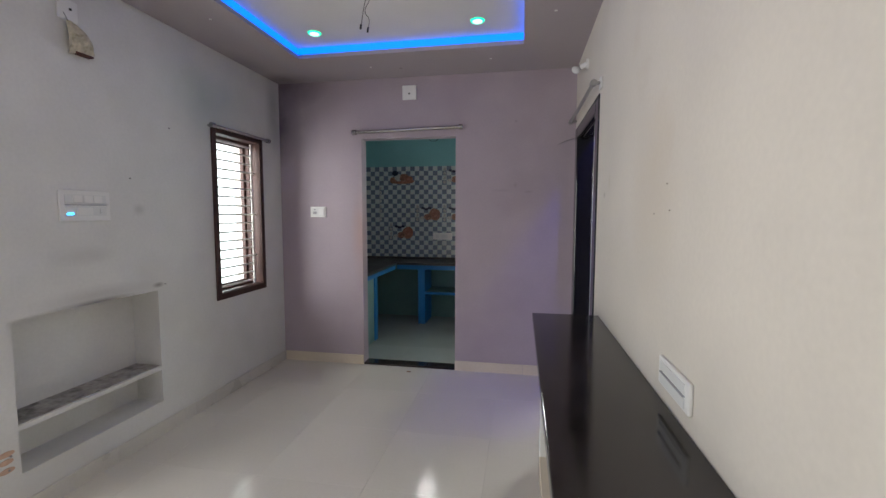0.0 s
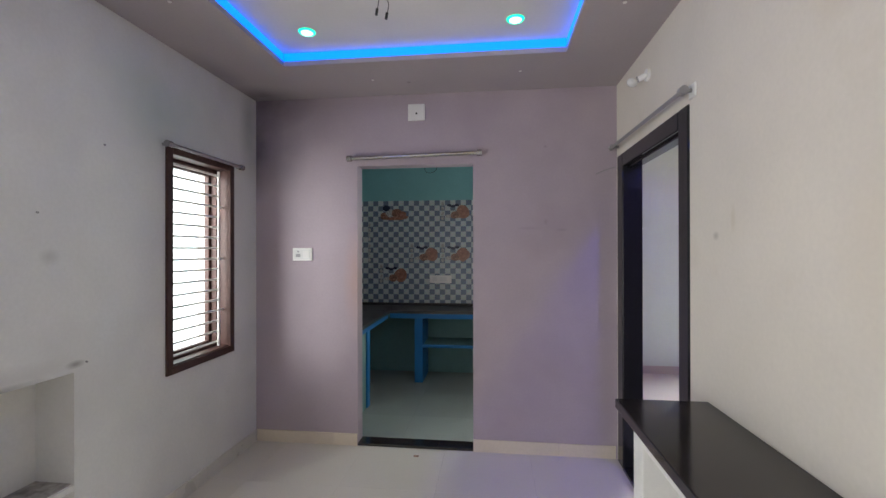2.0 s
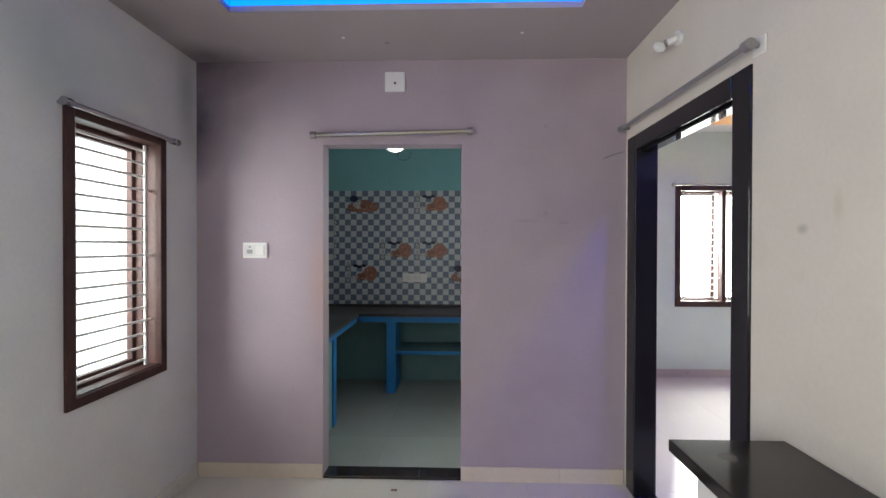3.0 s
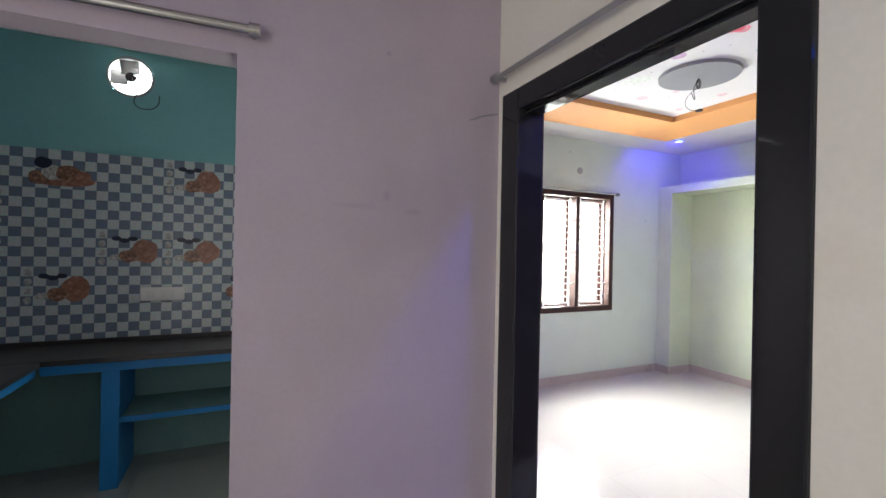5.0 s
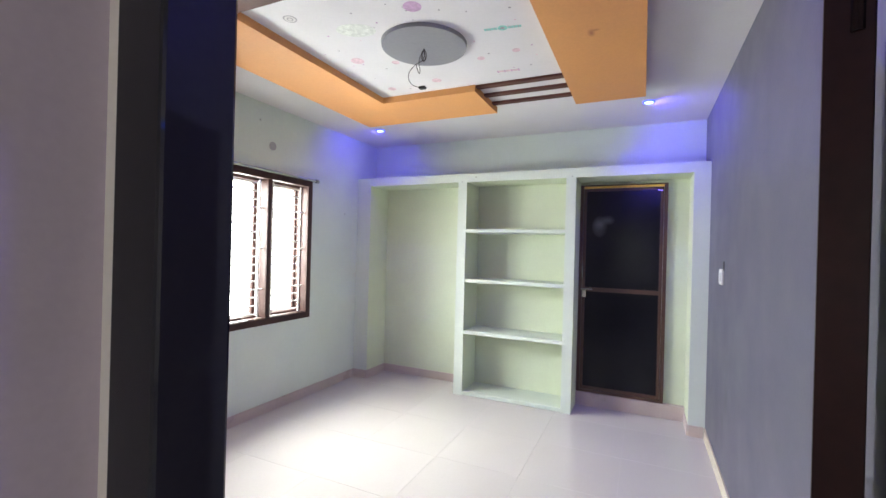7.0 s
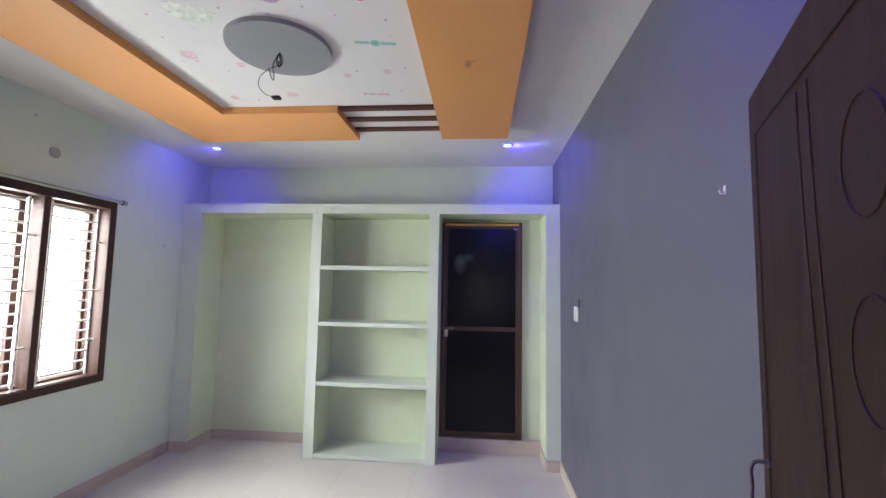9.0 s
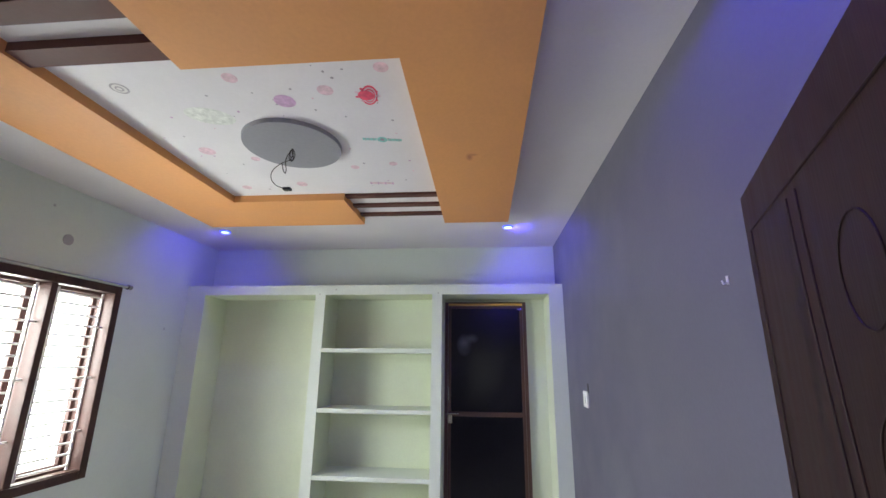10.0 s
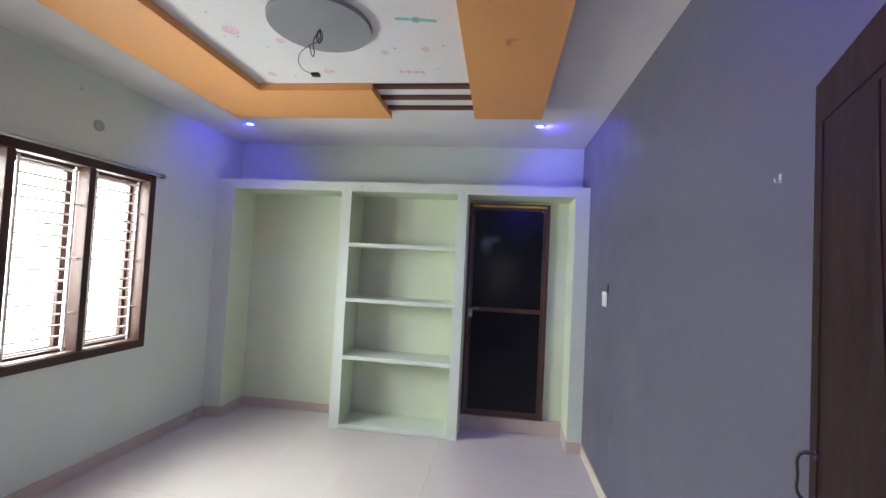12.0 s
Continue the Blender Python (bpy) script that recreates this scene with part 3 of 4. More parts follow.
plate("switch_plate", pose(3.745, BY0, 1.345), 0.115, 0.105, [("rocker", 0, 0, 0.05, 0.06, PALE)], "small white switch plate on the blue-grey wall", "switch")
tagged(part("cable_hole", box(None, 3.665, 3.695, BY0, BY0 + 0.004, 1.39, 1.45, 0.0015), DARK), "dark chipped cable hole beside the switch plate", "hole")

# pouch that hangs from the plate
BAG = material("yellowish_plastic_film", (0.52, 0.47, 0.36), 0.35, vary=0.25, scale=25, stain=(0.16, 0.14, 0.07), stain_scale=22, stain_from=0.5)
pouch = thing("pouch", "small yellowish plastic pouch of dried leaves hung on the wall", "pouch", at=(HX0, 1.742, 2.345))
bm = bmesh.new()
rows = []
for k in range(9):
    t = k / 8
    w, d = 0.014 + 0.052 * t ** 0.8, 0.008 + 0.028 * math.sin(math.pi * min(1, t * 0.9))
    rows.append([bm.verts.new((0.012 + d + d * math.cos(a) + 0.005 * noise.noise((3 * k, a, 1)), 0.045 * t + w * math.sin(a) * (1 + 0.12 * noise.noise((k * 0.7, a * 2, 4))), -0.005 - 0.145 * t + 0.014 * math.sin(a) * t)) for a in [math.tau * j / 14 for j in range(14)]])
for a, b in zip(rows, rows[1:]):
    for j in range(14):
        bm.faces.new((a[j - 1], a[j], b[j], b[j - 1]))
bm.faces.new(rows[0])
bm.faces.new(rows[-1])
part("bag", bm, BAG, pouch)
part("dried_filling", box(None, 0.014, 0.05, 0.0, 0.092, -0.158, -0.147, 0.004), material("dried_leaves", (0.09, 0.035, 0.025), 0.8, vary=0.4, scale=40), pouch, "dark red-brown filling")
part("string", rod(None, (0.012, -0.02, 0.03), (0.014, 0, -0.006), 0.0015, 6), WIRE, pouch)

tube("cable_stub", [(0.69, HY1 - 0.003, 2.02), (0.62, HY1 - 0.006, 2.0), (0.56, HY1 - 0.004, 1.975)], 0.003, GREYMETAL, thing("loose_cable", "thin grey cable end sticking out of the mauve wall", "cable"))

# bulb holder over the bedroom door
holder = thing("wall_bulb", "white bulb in a slanting holder above the bedroom door", "bulb", at=(HX1, 3.03, 2.41))
holder.scale = (0.78, 0.78, 0.78)
smooth(part("base", rod(None, (0, 0, 0), (-0.02, 0, 0), 0.042, 20), PLASTIC, holder))
stem = smooth(part("socket", rod(None, (-0.015, 0, 0), (-0.062, 0.022, -0.018), 0.021, 16), PLASTIC, holder))
smooth(part("collar", rod(None, (-0.062, 0.022, -0.018), (-0.072, 0.027, -0.022), 0.022, 16), GREYMETAL, stem))
bm = bmesh.new()
bmesh.ops.create_uvsphere(bm, u_segments=18, v_segments=12, radius=0.031, matrix=Matrix.Translation((-0.10, 0.041, -0.034)) @ Matrix.Rotation(radians(-60), 4, "Y") @ Matrix.Diagonal((1, 1, 1.25, 1)))
smooth(part("bulb", bm, material("milky_glass", (0.7, 0.7, 0.7), 0.12, vary=0.01, bump=0), holder, "unlit milky glass bulb"))

hook = thing("wall_hook", "small white hook on the blue-grey wall", "hook", at=(1.841, BY0, 1.813))
hook.scale = (0.75, 0.75, 0.75)
part("back_plate", box(None, -0.008, 0.008, 0, 0.003, -0.02, 0.014, 0.001), PLASTIC, hook)
bm = rod(None, (0, 0.003, -0.014), (0, 0.018, -0.018), 0.0035, 8)
rod(bm, (0, 0.018, -0.018), (0, 0.022, -0.004), 0.0035, 8)
smooth(part("prong", bm, PLASTIC, hook))
tagged(part("pipe_cap", rod(None, (3.121, BY1 - 0.006, 2.352), (3.121, BY1 + 0.001, 2.352), 0.037, 24), GREYPLASTIC), "round grey cap over a pipe hole in the mint wall", "pipe cap")
RUSTY = material("rusty_nail", (0.40, 0.34, 0.28), 0.6)
for y, z in ((1.42, 1.40), (1.27, 1.41), (1.30, 1.49)):
    tagged(part("nail", rod(None, (HX1 + 0.001, y, z), (HX1 - 0.003, y, z - 0.001), 0.0022, 8), RUSTY), "small rusty nail in the cream wall", "nail", "wall nails")
for y, z in ((2.26, 0.955), (2.05, 1.60), (2.35, 1.94), (1.36, 0.26), (1.37, 0.32)):
    tagged(part("nail", rod(None, (HX0 - 0.001, y, z), (HX0 + 0.006, y, z - 0.001), 0.0045, 8), GREYMETAL), "small dark nail in the off-white wall", "nail", "wall nails")
PEACH = material("peach_filler", (0.58, 0.38, 0.28), 0.8, vary=0.12, scale=18)
for z, w in ((0.26, 0.05), (0.30, 0.045), (0.335, 0.055)):
    bm = bmesh.new()
    bmesh.ops.create_cone(bm, cap_ends=True, segments=18, radius1=0.5, radius2=0.48, depth=1, matrix=pose(HX0 + 0.001, 1.352, z, 0, 90, 0) @ Matrix.Diagonal((0.026, w * 1.3, 0.0025, 1)))
    tagged(part("filler_patch", bm, PEACH), "peach coloured dab of filler on the wall", "filler patch", "filler patches")

# ---- niche shelf, hall counter ----
shelf = tagged(part("niche_shelf", box(None, HX0 - 0.188, HX0 - 0.002, NICHE[0], NICHE[1], 0.412, 0.438, 0.003), WHITE), "white plastered shelf inside the wall niche", "shelf")
DUST = material("dirty_plaster", (0.34, 0.32, 0.30), 0.9, vary=0.3, scale=14, stain=(0.10, 0.09, 0.085), stain_scale=16, stain_from=0.5)
tagged(part("marble_strip", box(None, HX0 - 0.186, HX0 - 0.014, NICHE[0] + 0.003, NICHE[1] - 0.003, 0.4385, 0.444, 0.001), DUST), "rough grey-black stone top lying on the niche shelf", "stone slab")

counter = thing("counter", "white plastered breakfast counter with cubby holes under the slab", "counter")
part("end_panel", box(None, 0.39, HX1 - 0.002, 2.20, 2.30, 0, 0.80, 0.004), WHITE, counter)
part("back_panel", box(None, 0.62, HX1 - 0.002, -1.3, 2.20, 0, 0.80), WHITE, counter)
for y in (0.95, -0.3):
    part("divider", box(None, 0.39, 0.62, y, y + 0.08, 0, 0.80, 0.004), WHITE, counter)
part("front_rail", box(None, 0.39, 0.43, -1.3, 2.20, 0.72, 0.80, 0.003), WHITE, counter)
part("shelf", box(None, 0.40, 0.62, -1.3, 2.20, 0.34, 0.38, 0.003), SKIRT, counter, "cream tiled shelf")
part("plinth", box(None, 0.385, 0.62, -1.3, 2.20, 0.0, 0.09, 0.003), SKIRT, counter)
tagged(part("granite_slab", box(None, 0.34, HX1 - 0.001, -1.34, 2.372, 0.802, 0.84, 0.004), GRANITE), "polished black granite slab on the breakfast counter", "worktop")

# ---- kitchen ----
kc = thing("kitchen_unit", "L-shaped masonry kitchen unit edged in bright blue", "kitchen unit")
CT = 0.785
KTEAL = material("dull_teal_plaster", (0.17, 0.31, 0.29), 0.7, vary=0.08)
part("apron", box(None, -1.28, HX1, 5.185, 5.215, 0.70, CT - 0.03, 0.003), BLUE, kc, "bright blue edge under the slab")
part("apron", box(None, -1.325, -1.295, 3.95, 5.185, 0.70, CT - 0.03, 0.003), BLUE, kc, "bright blue edge under the slab")
for x in (-1.008, 0.25):
    part("post", box(None, x, x + 0.09, 5.20, 5.60, 0, 0.70, 0.003), BLUE, kc, "bright blue post")
part("post", box(None, -1.36, -1.298, 4.39, 4.475, 0, 0.70, 0.003), BLUE, kc, "bright blue post")
lower = part("shelf", box(None, -0.918, 0.25, 5.23, 5.63, 0.385, 0.41, 0.002), KTEAL, kc)
part("shelf_edge", box(None, -0.918, 0.25, 5.215, 5.23, 0.38, 0.412, 0.002), BLUE, lower, "bright blue edge")
part("side_panel", box(None, -1.36, -1.31, 3.90, 4.389, 0, 0.70, 0.003), KTEAL, kc)
part("back_panel", box(None, KX0 + 0.011, HX1 - 0.002, KY1 - 0.022, KY1 - 0.011, 0, 0.754), KTEAL, kc)
part("back_panel", box(None, KX0 + 0.001, KX0 + 0.0105, 3.90, KY1 - 0.012, 0, 0.754), KTEAL, kc)
bm = box(None, KX0 + 0.011, HX1 - 0.002, 5.165, KY1 - 0.011, CT - 0.03, CT, 0.004)
top = tagged(part("kitchen_worktop", bm, KGRANITE), "black granite kitchen worktop turning the corner", "worktop")
part("side_slab", box(None, KX0 + 0.011, -1.27, 3.86, 5.163, CT - 0.03, CT, 0.004), KGRANITE, top)
part("upstand", box(None, KX0 + 0.011, HX1 - 0.002, KY1 - 0.024, KY1 - 0.0115, CT, CT + 0.03, 0.002), KGRANITE, top)

fan = thing("exhaust_fan", "round exhaust fan in the kitchen wall with daylight behind", "exhaust fan", at=(FAN[0], KY1 + 0.02, FAN[1]))
bm = bmesh.new()
loops = []
for r, y in ((FAN[2] - 0.002, -0.03), (FAN[2] - 0.002, 0.04), (FAN[2] - 0.014, 0.04), (FAN[2] - 0.014, -0.03)):
    loops.append([bm.verts.new((r * math.cos(math.tau * k / 32), y, r * math.sin(math.tau * k / 32))) for k in range(32)])
for a, b in zip(loops, loops[1:] + loops[:1]):
    for k in range(32):
        bm.faces.new((a[k - 1], a[k], b[k], b[k - 1]))
smooth(part("ring", bm, GREYMETAL, fan))
for turn, pitch in ((98, 14), (183, 14), (285, 80), (10, 84)):
    bm = box(None, 0.02, FAN[2] - 0.018, -0.055, 0.055, -0.0015, 0.0015, 0.001)
    bmesh.ops.transform(bm, verts=bm.verts, matrix=Matrix.Rotation(radians(90), 4, "X") @ Matrix.Rotation(radians(turn), 4, "Z") @ Matrix.Rotation(radians(pitch), 4, "X"))
    part("blade", bm, GREYMETAL, fan)
tube("wire", [(0.04, -0.04, -FAN[2] + 0.03), (0.03, -0.045, -FAN[2] - 0.05), (0.10, -0.045, -FAN[2] - 0.075), (0.16, -0.045, -FAN[2] - 0.04), (0.17, -0.04, -FAN[2] + 0.03)], 0.003, DARK, fan)
smooth(part("hub", rod(None, (0, -0.02, 0), (0, 0.05, 0), 0.032, 18), DARK, fan))
part("strut", box(None, -FAN[2] + 0.004, FAN[2] - 0.004, 0.045, 0.05, -0.005, 0.005), GREYMETAL, fan)
plate("socket_plate", on_north(-0.773, KY1 - 0.0105, 1.10), 0.262, 0.092, [("rocker", 0.07, 0, 0.05, 0.05, PALE), ("socket", -0.03, 0, 0.08, 0.05, PALE)], "long white socket plate on the checked kitchen tiles", "socket")

# checked wall tiles with printed fruit baskets
TW, TH = 0.375, 0.25


def check_material():
    m = bpy.data.materials.new("checked_wall_tile")
    m.use_nodes = True
    n, l = m.node_tree.nodes, m.node_tree.links
    b = n["Principled BSDF"]
    co = n.new("ShaderNodeTexCoord").outputs["Object"]
    sh = n.new("ShaderNodeVectorMath")
    sh.operation = "ADD"
    sh.inputs[1].default_value = (0, 0.03, 0)
    l.new(co, sh.inputs[0])
    ch = n.new("ShaderNodeTexChecker")
    ch.inputs["Scale"].default_value = 16
    ch.inputs["Color1"].default_value, ch.inputs["Color2"].default_value = (0.52, 0.58, 0.58, 1), (0.15, 0.19, 0.26, 1)
    l.new(sh.outputs[0], ch.inputs["Vector"])
    no = n.new("ShaderNodeTexNoise")
    no.inputs["Scale"].default_value, no.inputs["Detail"].default_value = 70, 6
    l.new(co, no.inputs["Vector"])
    mx = n.new("ShaderNodeMix")
    mx.data_type, mx.blend_type = "RGBA", "MULTIPLY"
    mx.inputs["Factor"].default_value = 0.5
    l.new(ch.outputs["Color"], mx.inputs["A"])
    l.new(no.outputs["Color"], mx.inputs["B"])
    gain = n.new("ShaderNodeVectorMath")
    gain.operation = "SCALE"
    gain.inputs["Scale"].default_value = 1.3
    l.new(mx.outputs["Result"], gain.inputs[0])
    l.new(gain.outputs[0], b.inputs["Base Color"])
    b.inputs["Roughness"].default_value = 0.22
    return m


CHECK = check_material()
tiling = tagged(thing("wall_tiling", "", ""), "blue and white checked kitchen wall tiles with fruit prints", "tiles", kind="structure")
tile_me = mesh_of("tile", box(None, 0, TW - 0.0012, -0.009, -0.001, 0, TH - 0.0012, 0.0012), CHECK)
prints = {(3, 4): "pot", (1, 4): "fruit", (2, 2): "pot", (3, 2): "pot", (1, 1): "pot", (4, 1): "fruit", (0, 2): "border", (0, 3): "border"}
TAN = material("printed_tan", (0.30, 0.145, 0.10), 0.25, vary=0.25, scale=40, bump=0)
RUST = material("printed_rust", (0.24, 0.13, 0.09), 0.25, vary=0.4, scale=60, bump=0)
PALEPRINT = material("printed_pale", (0.42, 0.42, 0.40), 0.25, vary=0.3, scale=60, bump=0)
NAVY = material("printed_navy", (0.02, 0.025, 0.05), 0.25, vary=0.3, bump=0)


def blot(name, cx, cz, rx, rz, mat, parent, lift, seed):
    bm = bmesh.new()
    bmesh.ops.create_cone(bm, cap_ends=True, segments=20, radius1=1, radius2=1, depth=1)
    for v in bm.verts:
        q = 1 + 0.16 * noise.noise((v.co.x * 1.5 + seed, v.co.y * 1.5, seed))
        v.co = (cx + rx * q * v.co.x, -0.0094 - lift - 0.0006 * v.co.z, cz + rz * q * v.co.y)
    return part(name, bm, mat, parent)


TX0 = -0.408 - 5 * TW
first_me = mesh_of("tile", box(None, KX0 + 0.011 - TX0, TW - 0.0012, -0.009, -0.001, 0, TH - 0.0012, 0.0012), CHECK)
side_me = mesh_of("tile", box(None, 0, 0.092 - TX0 - 6 * TW, -0.009, -0.001, 0, TH - 0.0012, 0.0012), CHECK)
for i in range(8):
    for j in range(5):
        x = TX0 + i * TW
        if x > HX1 - 0.05 or (i == 7 and 1 <= j <= 4):
            continue
        t = new("tile", first_me if i == 0 else side_me if i == 6 and j else tile_me)
        t.parent = tiling
        t.location = (x, KY1, 0.79 + j * TH)
        kind = prints.get((i - 1, j))
        s = i * 7.3 + j
        if kind == "pot":
            for k in range(4):
                blot("printed_edge", 0.035, 0.035 + 0.058 * k, 0.020, 0.024, PALEPRINT, t, 0.0, s + k)
            blot("printed_basket", 0.275, 0.105, 0.078, 0.082, TAN, t, 0.0004, s)
            blot("printed_fruit", 0.185, 0.070, 0.055, 0.045, RUST, t, 0.0008, s + 2)
            blot("printed_fruit", 0.115, 0.060, 0.045, 0.022, PALEPRINT, t, 0.0004, s + 3)
            for k in range(3):
                blot("printed_leaf", 0.115 + 0.045 * k, 0.188 - 0.012 * (k % 2), 0.028, 0.016, NAVY, t, 0.0004, s + 5 + k)
        elif kind == "border":
            for k in range(4):
                blot("printed_edge", 0.265, 0.035 + 0.058 * k, 0.016, 0.024, PALEPRINT, t, 0.0, s + k)
        elif kind == "fruit":
            blot("printed_basket", 0.205, 0.05, 0.155, 0.034, TAN, t, 0.0004, s)
            for k, (cx, cz, r) in enumerate(((0.08, 0.065, 0.055), (0.15, 0.10, 0.06), (0.23, 0.10, 0.065), (0.30, 0.085, 0.045), (0.10, 0.16, 0.045))):
                blot("printed_fruit", cx, cz, r, r * 0.8, (RUST, PALEPRINT, RUST, TAN, NAVY)[k], t, 0.0008 + 0.0002 * k, s + k)
for i in range(5):
    for j in range(5):
        t = new("tile", tile_me)
        t.parent = tiling
        t.matrix_basis = pose(KX0, KY1 - 0.012 - TW * (i + 1), 0.79 + j * TH, 0, 0, 90)

# ---- bedroom: ceiling panels, print, fan plate ----
BZ = 2.612
CP = 2.662
structure("ceiling_centre", box(None, 1.387, 3.696, 2.87, 5.19, CP, BC - 0.001), CEIL, "white ceiling panel inside the orange frame", "ceiling")
tray = thing("ceiling_panel_frame", "orange painted panel frame hung under the white ceiling", "ceiling panel")
bm = box(None, 1.385, 3.698, 2.862, 3.344, BZ, BC)
box(bm, 1.385, 1.838, 3.344, 4.164, BZ, BC)
part("panel", bm, ORANGE, tray)
bm = box(None, 1.385, 3.698, 4.735, 5.22, BZ, BC)
box(bm, 3.173, 3.698, 3.969, 4.735, BZ, BC)
part("panel", bm, ORANGE, tray)
for x0, x1, y0, y1 in ((1.39, 1.475, 4.164, 4.735), (1.51, 1.60, 4.164, 4.735), (1.71, 1.80, 4.164, 4.735), (3.18, 3.25, 3.344, 3.969), (3.36, 3.43, 3.344, 3.969), (3.55, 3.62, 3.344, 3.969)):
    part("slat", box(None, *((x0, x1, y0, y1, BZ + 0.012) if x0 < 2 else (x0 + 0.008, x1 - 0.008, y0, y1, CP - 0.016)), CP + 0.002), SLAT, tray, "dark brown slat")

paper = tagged(part("ceiling_print", box(None, 1.838, 3.173, 3.344, 4.735, CP - 0.003, CP + 0.001), material("white_ceiling_paper", (0.74, 0.72, 0.73), 0.55, vary=0.03)), "white ceiling paper printed with pink planets and specks", "wallpaper", kind="structure")


def print_mat(name, c):
    return material(name, c, 0.55, vary=0.15, scale=30, bump=0)


PINK, ROSE, LILAC, AQUA, GREYP, LIME = (print_mat(n, c) for n, c in (("print_pink", (0.71, 0.52, 0.58)), ("print_rose", (0.80, 0.09, 0.16)), ("print_lilac", (0.56, 0.36, 0.55)), ("print_aqua", (0.25, 0.60, 0.54)), ("print_grey", (0.38, 0.36, 0.38)), ("print_lime", (0.72, 0.74, 0.69))))


def dab(name, x, y, rx, ry, mat, lift=0.0, turn=0.0, n=18):
    bm = bmesh.new()
    bmesh.ops.create_cone(bm, cap_ends=True, segments=n, radius1=1, radius2=1, depth=0.0006, matrix=pose(x, y, CP - 0.0037 - lift, 0, 0, turn) @ Matrix.Diagonal((rx, ry, 1, 1)))
    return part(name, bm, mat, paper)


for x, y, r, mat in ((2.127, 3.901, 0.046, LILAC), (2.065, 3.700, 0.034, PINK), (1.958, 4.052, 0.031, PINK), (2.539, 4.521, 0.042, PINK), (2.786, 3.783, 0.024, PINK), (2.757, 3.555, 0.024, PINK), (3.002, 4.188, 0.034, PINK), (3.031, 4.567, 0.030, PINK), (1.940, 3.437, 0.03, PINK), (2.645, 4.306, 0.025, PINK)):
    dab("printed_planet", x, y, r, r, mat)
for k in range(9):
    a = math.tau * k / 9
    dab("printed_flame", 2.112 + 0.045 * math.cos(a), 3.533 + 0.045 * math.sin(a), 0.012, 0.007, PINK if k % 2 else ROSE, 0.0, math.degrees(a) + 12, 6)
for r0, mat, lift in ((0.070, ROSE, 0.0), (0.058, PINK, 0.0007), (0.048, ROSE, 0.0014), (0.040, PINK, 0.0021)):
    dab("printed_ring", 2.114, 3.526, r0, r0 * 0.5, mat, lift, 14)
dab("printed_planet", 2.109, 3.539, 0.034, 0.034, ROSE, 0.0028)
dab("printed_satellite", 2.484, 3.555, 0.026, 0.026, AQUA)
for side in (-1, 1):
    wing = part("printed_wing", box(None, -0.011, 0.011, 0.028, 0.098, -0.0003, 0.0003), AQUA, paper)
    wing.matrix_basis = pose(2.484, 3.555, CP - 0.0037, 0, 0, 8 if side > 0 else 188)
    for k in range(3):
        bar = part("printed_stripe", box(None, -0.013, 0.013, 0.042 + 0.02 * k, 0.045 + 0.02 * k, -0.0003, 0.0003), GREYP, paper)
        bar.matrix_basis = pose(2.484, 3.555, CP - 0.0044, 0, 0, 8 if side > 0 else 188)
dab("printed_lens", 2.484, 3.555, 0.012, 0.012, GREYP, 0.0007)
rocket = part("printed_rocket", box(None, -0.012, 0.012, -0.075, 0.075, -0.0003, 0.0003), PINK, paper)
rocket.matrix_basis = pose(3.021, 3.679, CP - 0.0037, 0, 0, 6)
for k in range(4):
    fin = part("printed_stripe", box(None, -0.018, 0.018, -0.07 + 0.045 * k, -0.064 + 0.045 * k, -0.0003, 0.0003), LILAC, paper)
    fin.matrix_basis = pose(3.021, 3.679, CP - 0.0044, 0, 0, 6)
dab("printed_cloud", 2.217, 4.298, 0.07, 0.11, LIME, 0, 20)
for r, mat, lift in ((0.036, GREYP, 0), (0.028, CEIL, 0.0007), (0.017, GREYP, 0.0014), (0.010, CEIL, 0.0021)):
    dab("printed_spiral", 1.989, 4.548, r, r, mat, lift)
rng = random.Random(4)
for k in range(46):
    x, y = rng.uniform(1.87, 3.14), rng.uniform(3.37, 4.67)
    r = rng.uniform(0.003, 0.008)
    dab("printed_speck", x, y, r, r * rng.uniform(0.6, 1), rng.choice((GREYP, GREYP, PINK, LILAC)), 0, rng.uniform(0, 180), 7)

disc = thing("fan_plate", "round grey ceiling plate with a knot of loose wire", "ceiling plate", at=(2.495, 4.025, CP - 0.003))
bm = bmesh.new()
bmesh.ops.create_cone(bm, cap_ends=True, segments=64, radius1=0.243, radius2=0.246, depth=0.021, matrix=Matrix.Translation((0, 0, -0.011)))
smooth(part("plate", bm, material("grey_plate_paint", (0.27, 0.27, 0.29), 0.5, vary=0.06, stain=(0.2, 0.2, 0.22), stain_scale=9, stain_from=0.6), disc))
for k in range(5):
    a = k * 1.2
    tube("strand", [(0, 0, -0.028), (0.012 * math.cos(a), 0.014 * math.sin(a), -0.055), (0.010 * math.cos(a + 0.8), 0.011 * math.sin(a + 0.8), -0.085), (0, 0, -0.10)], 0.0022, WIRE, disc)
tube("strand", [(0, 0, -0.03), (-0.02, 0.02, -0.10), (-0.01, 0.018, -0.165), (0.0, 0.03, -0.16), (-0.01, 0.045, -0.11)], 0.0022, WIRE, disc)
tube("strand", [(0, 0.0, -0.09), (0.0, 0.06, -0.115), (0.02, 0.11, -0.16), (0.04, 0.10, -0.20), (0.06, 0.045, -0.225)], 0.0018, WIRE, disc)
part("tape_end", box(None, 0.045, 0.075, 0.015, 0.055, -0.232, -0.218, 0.003), DARK, disc)

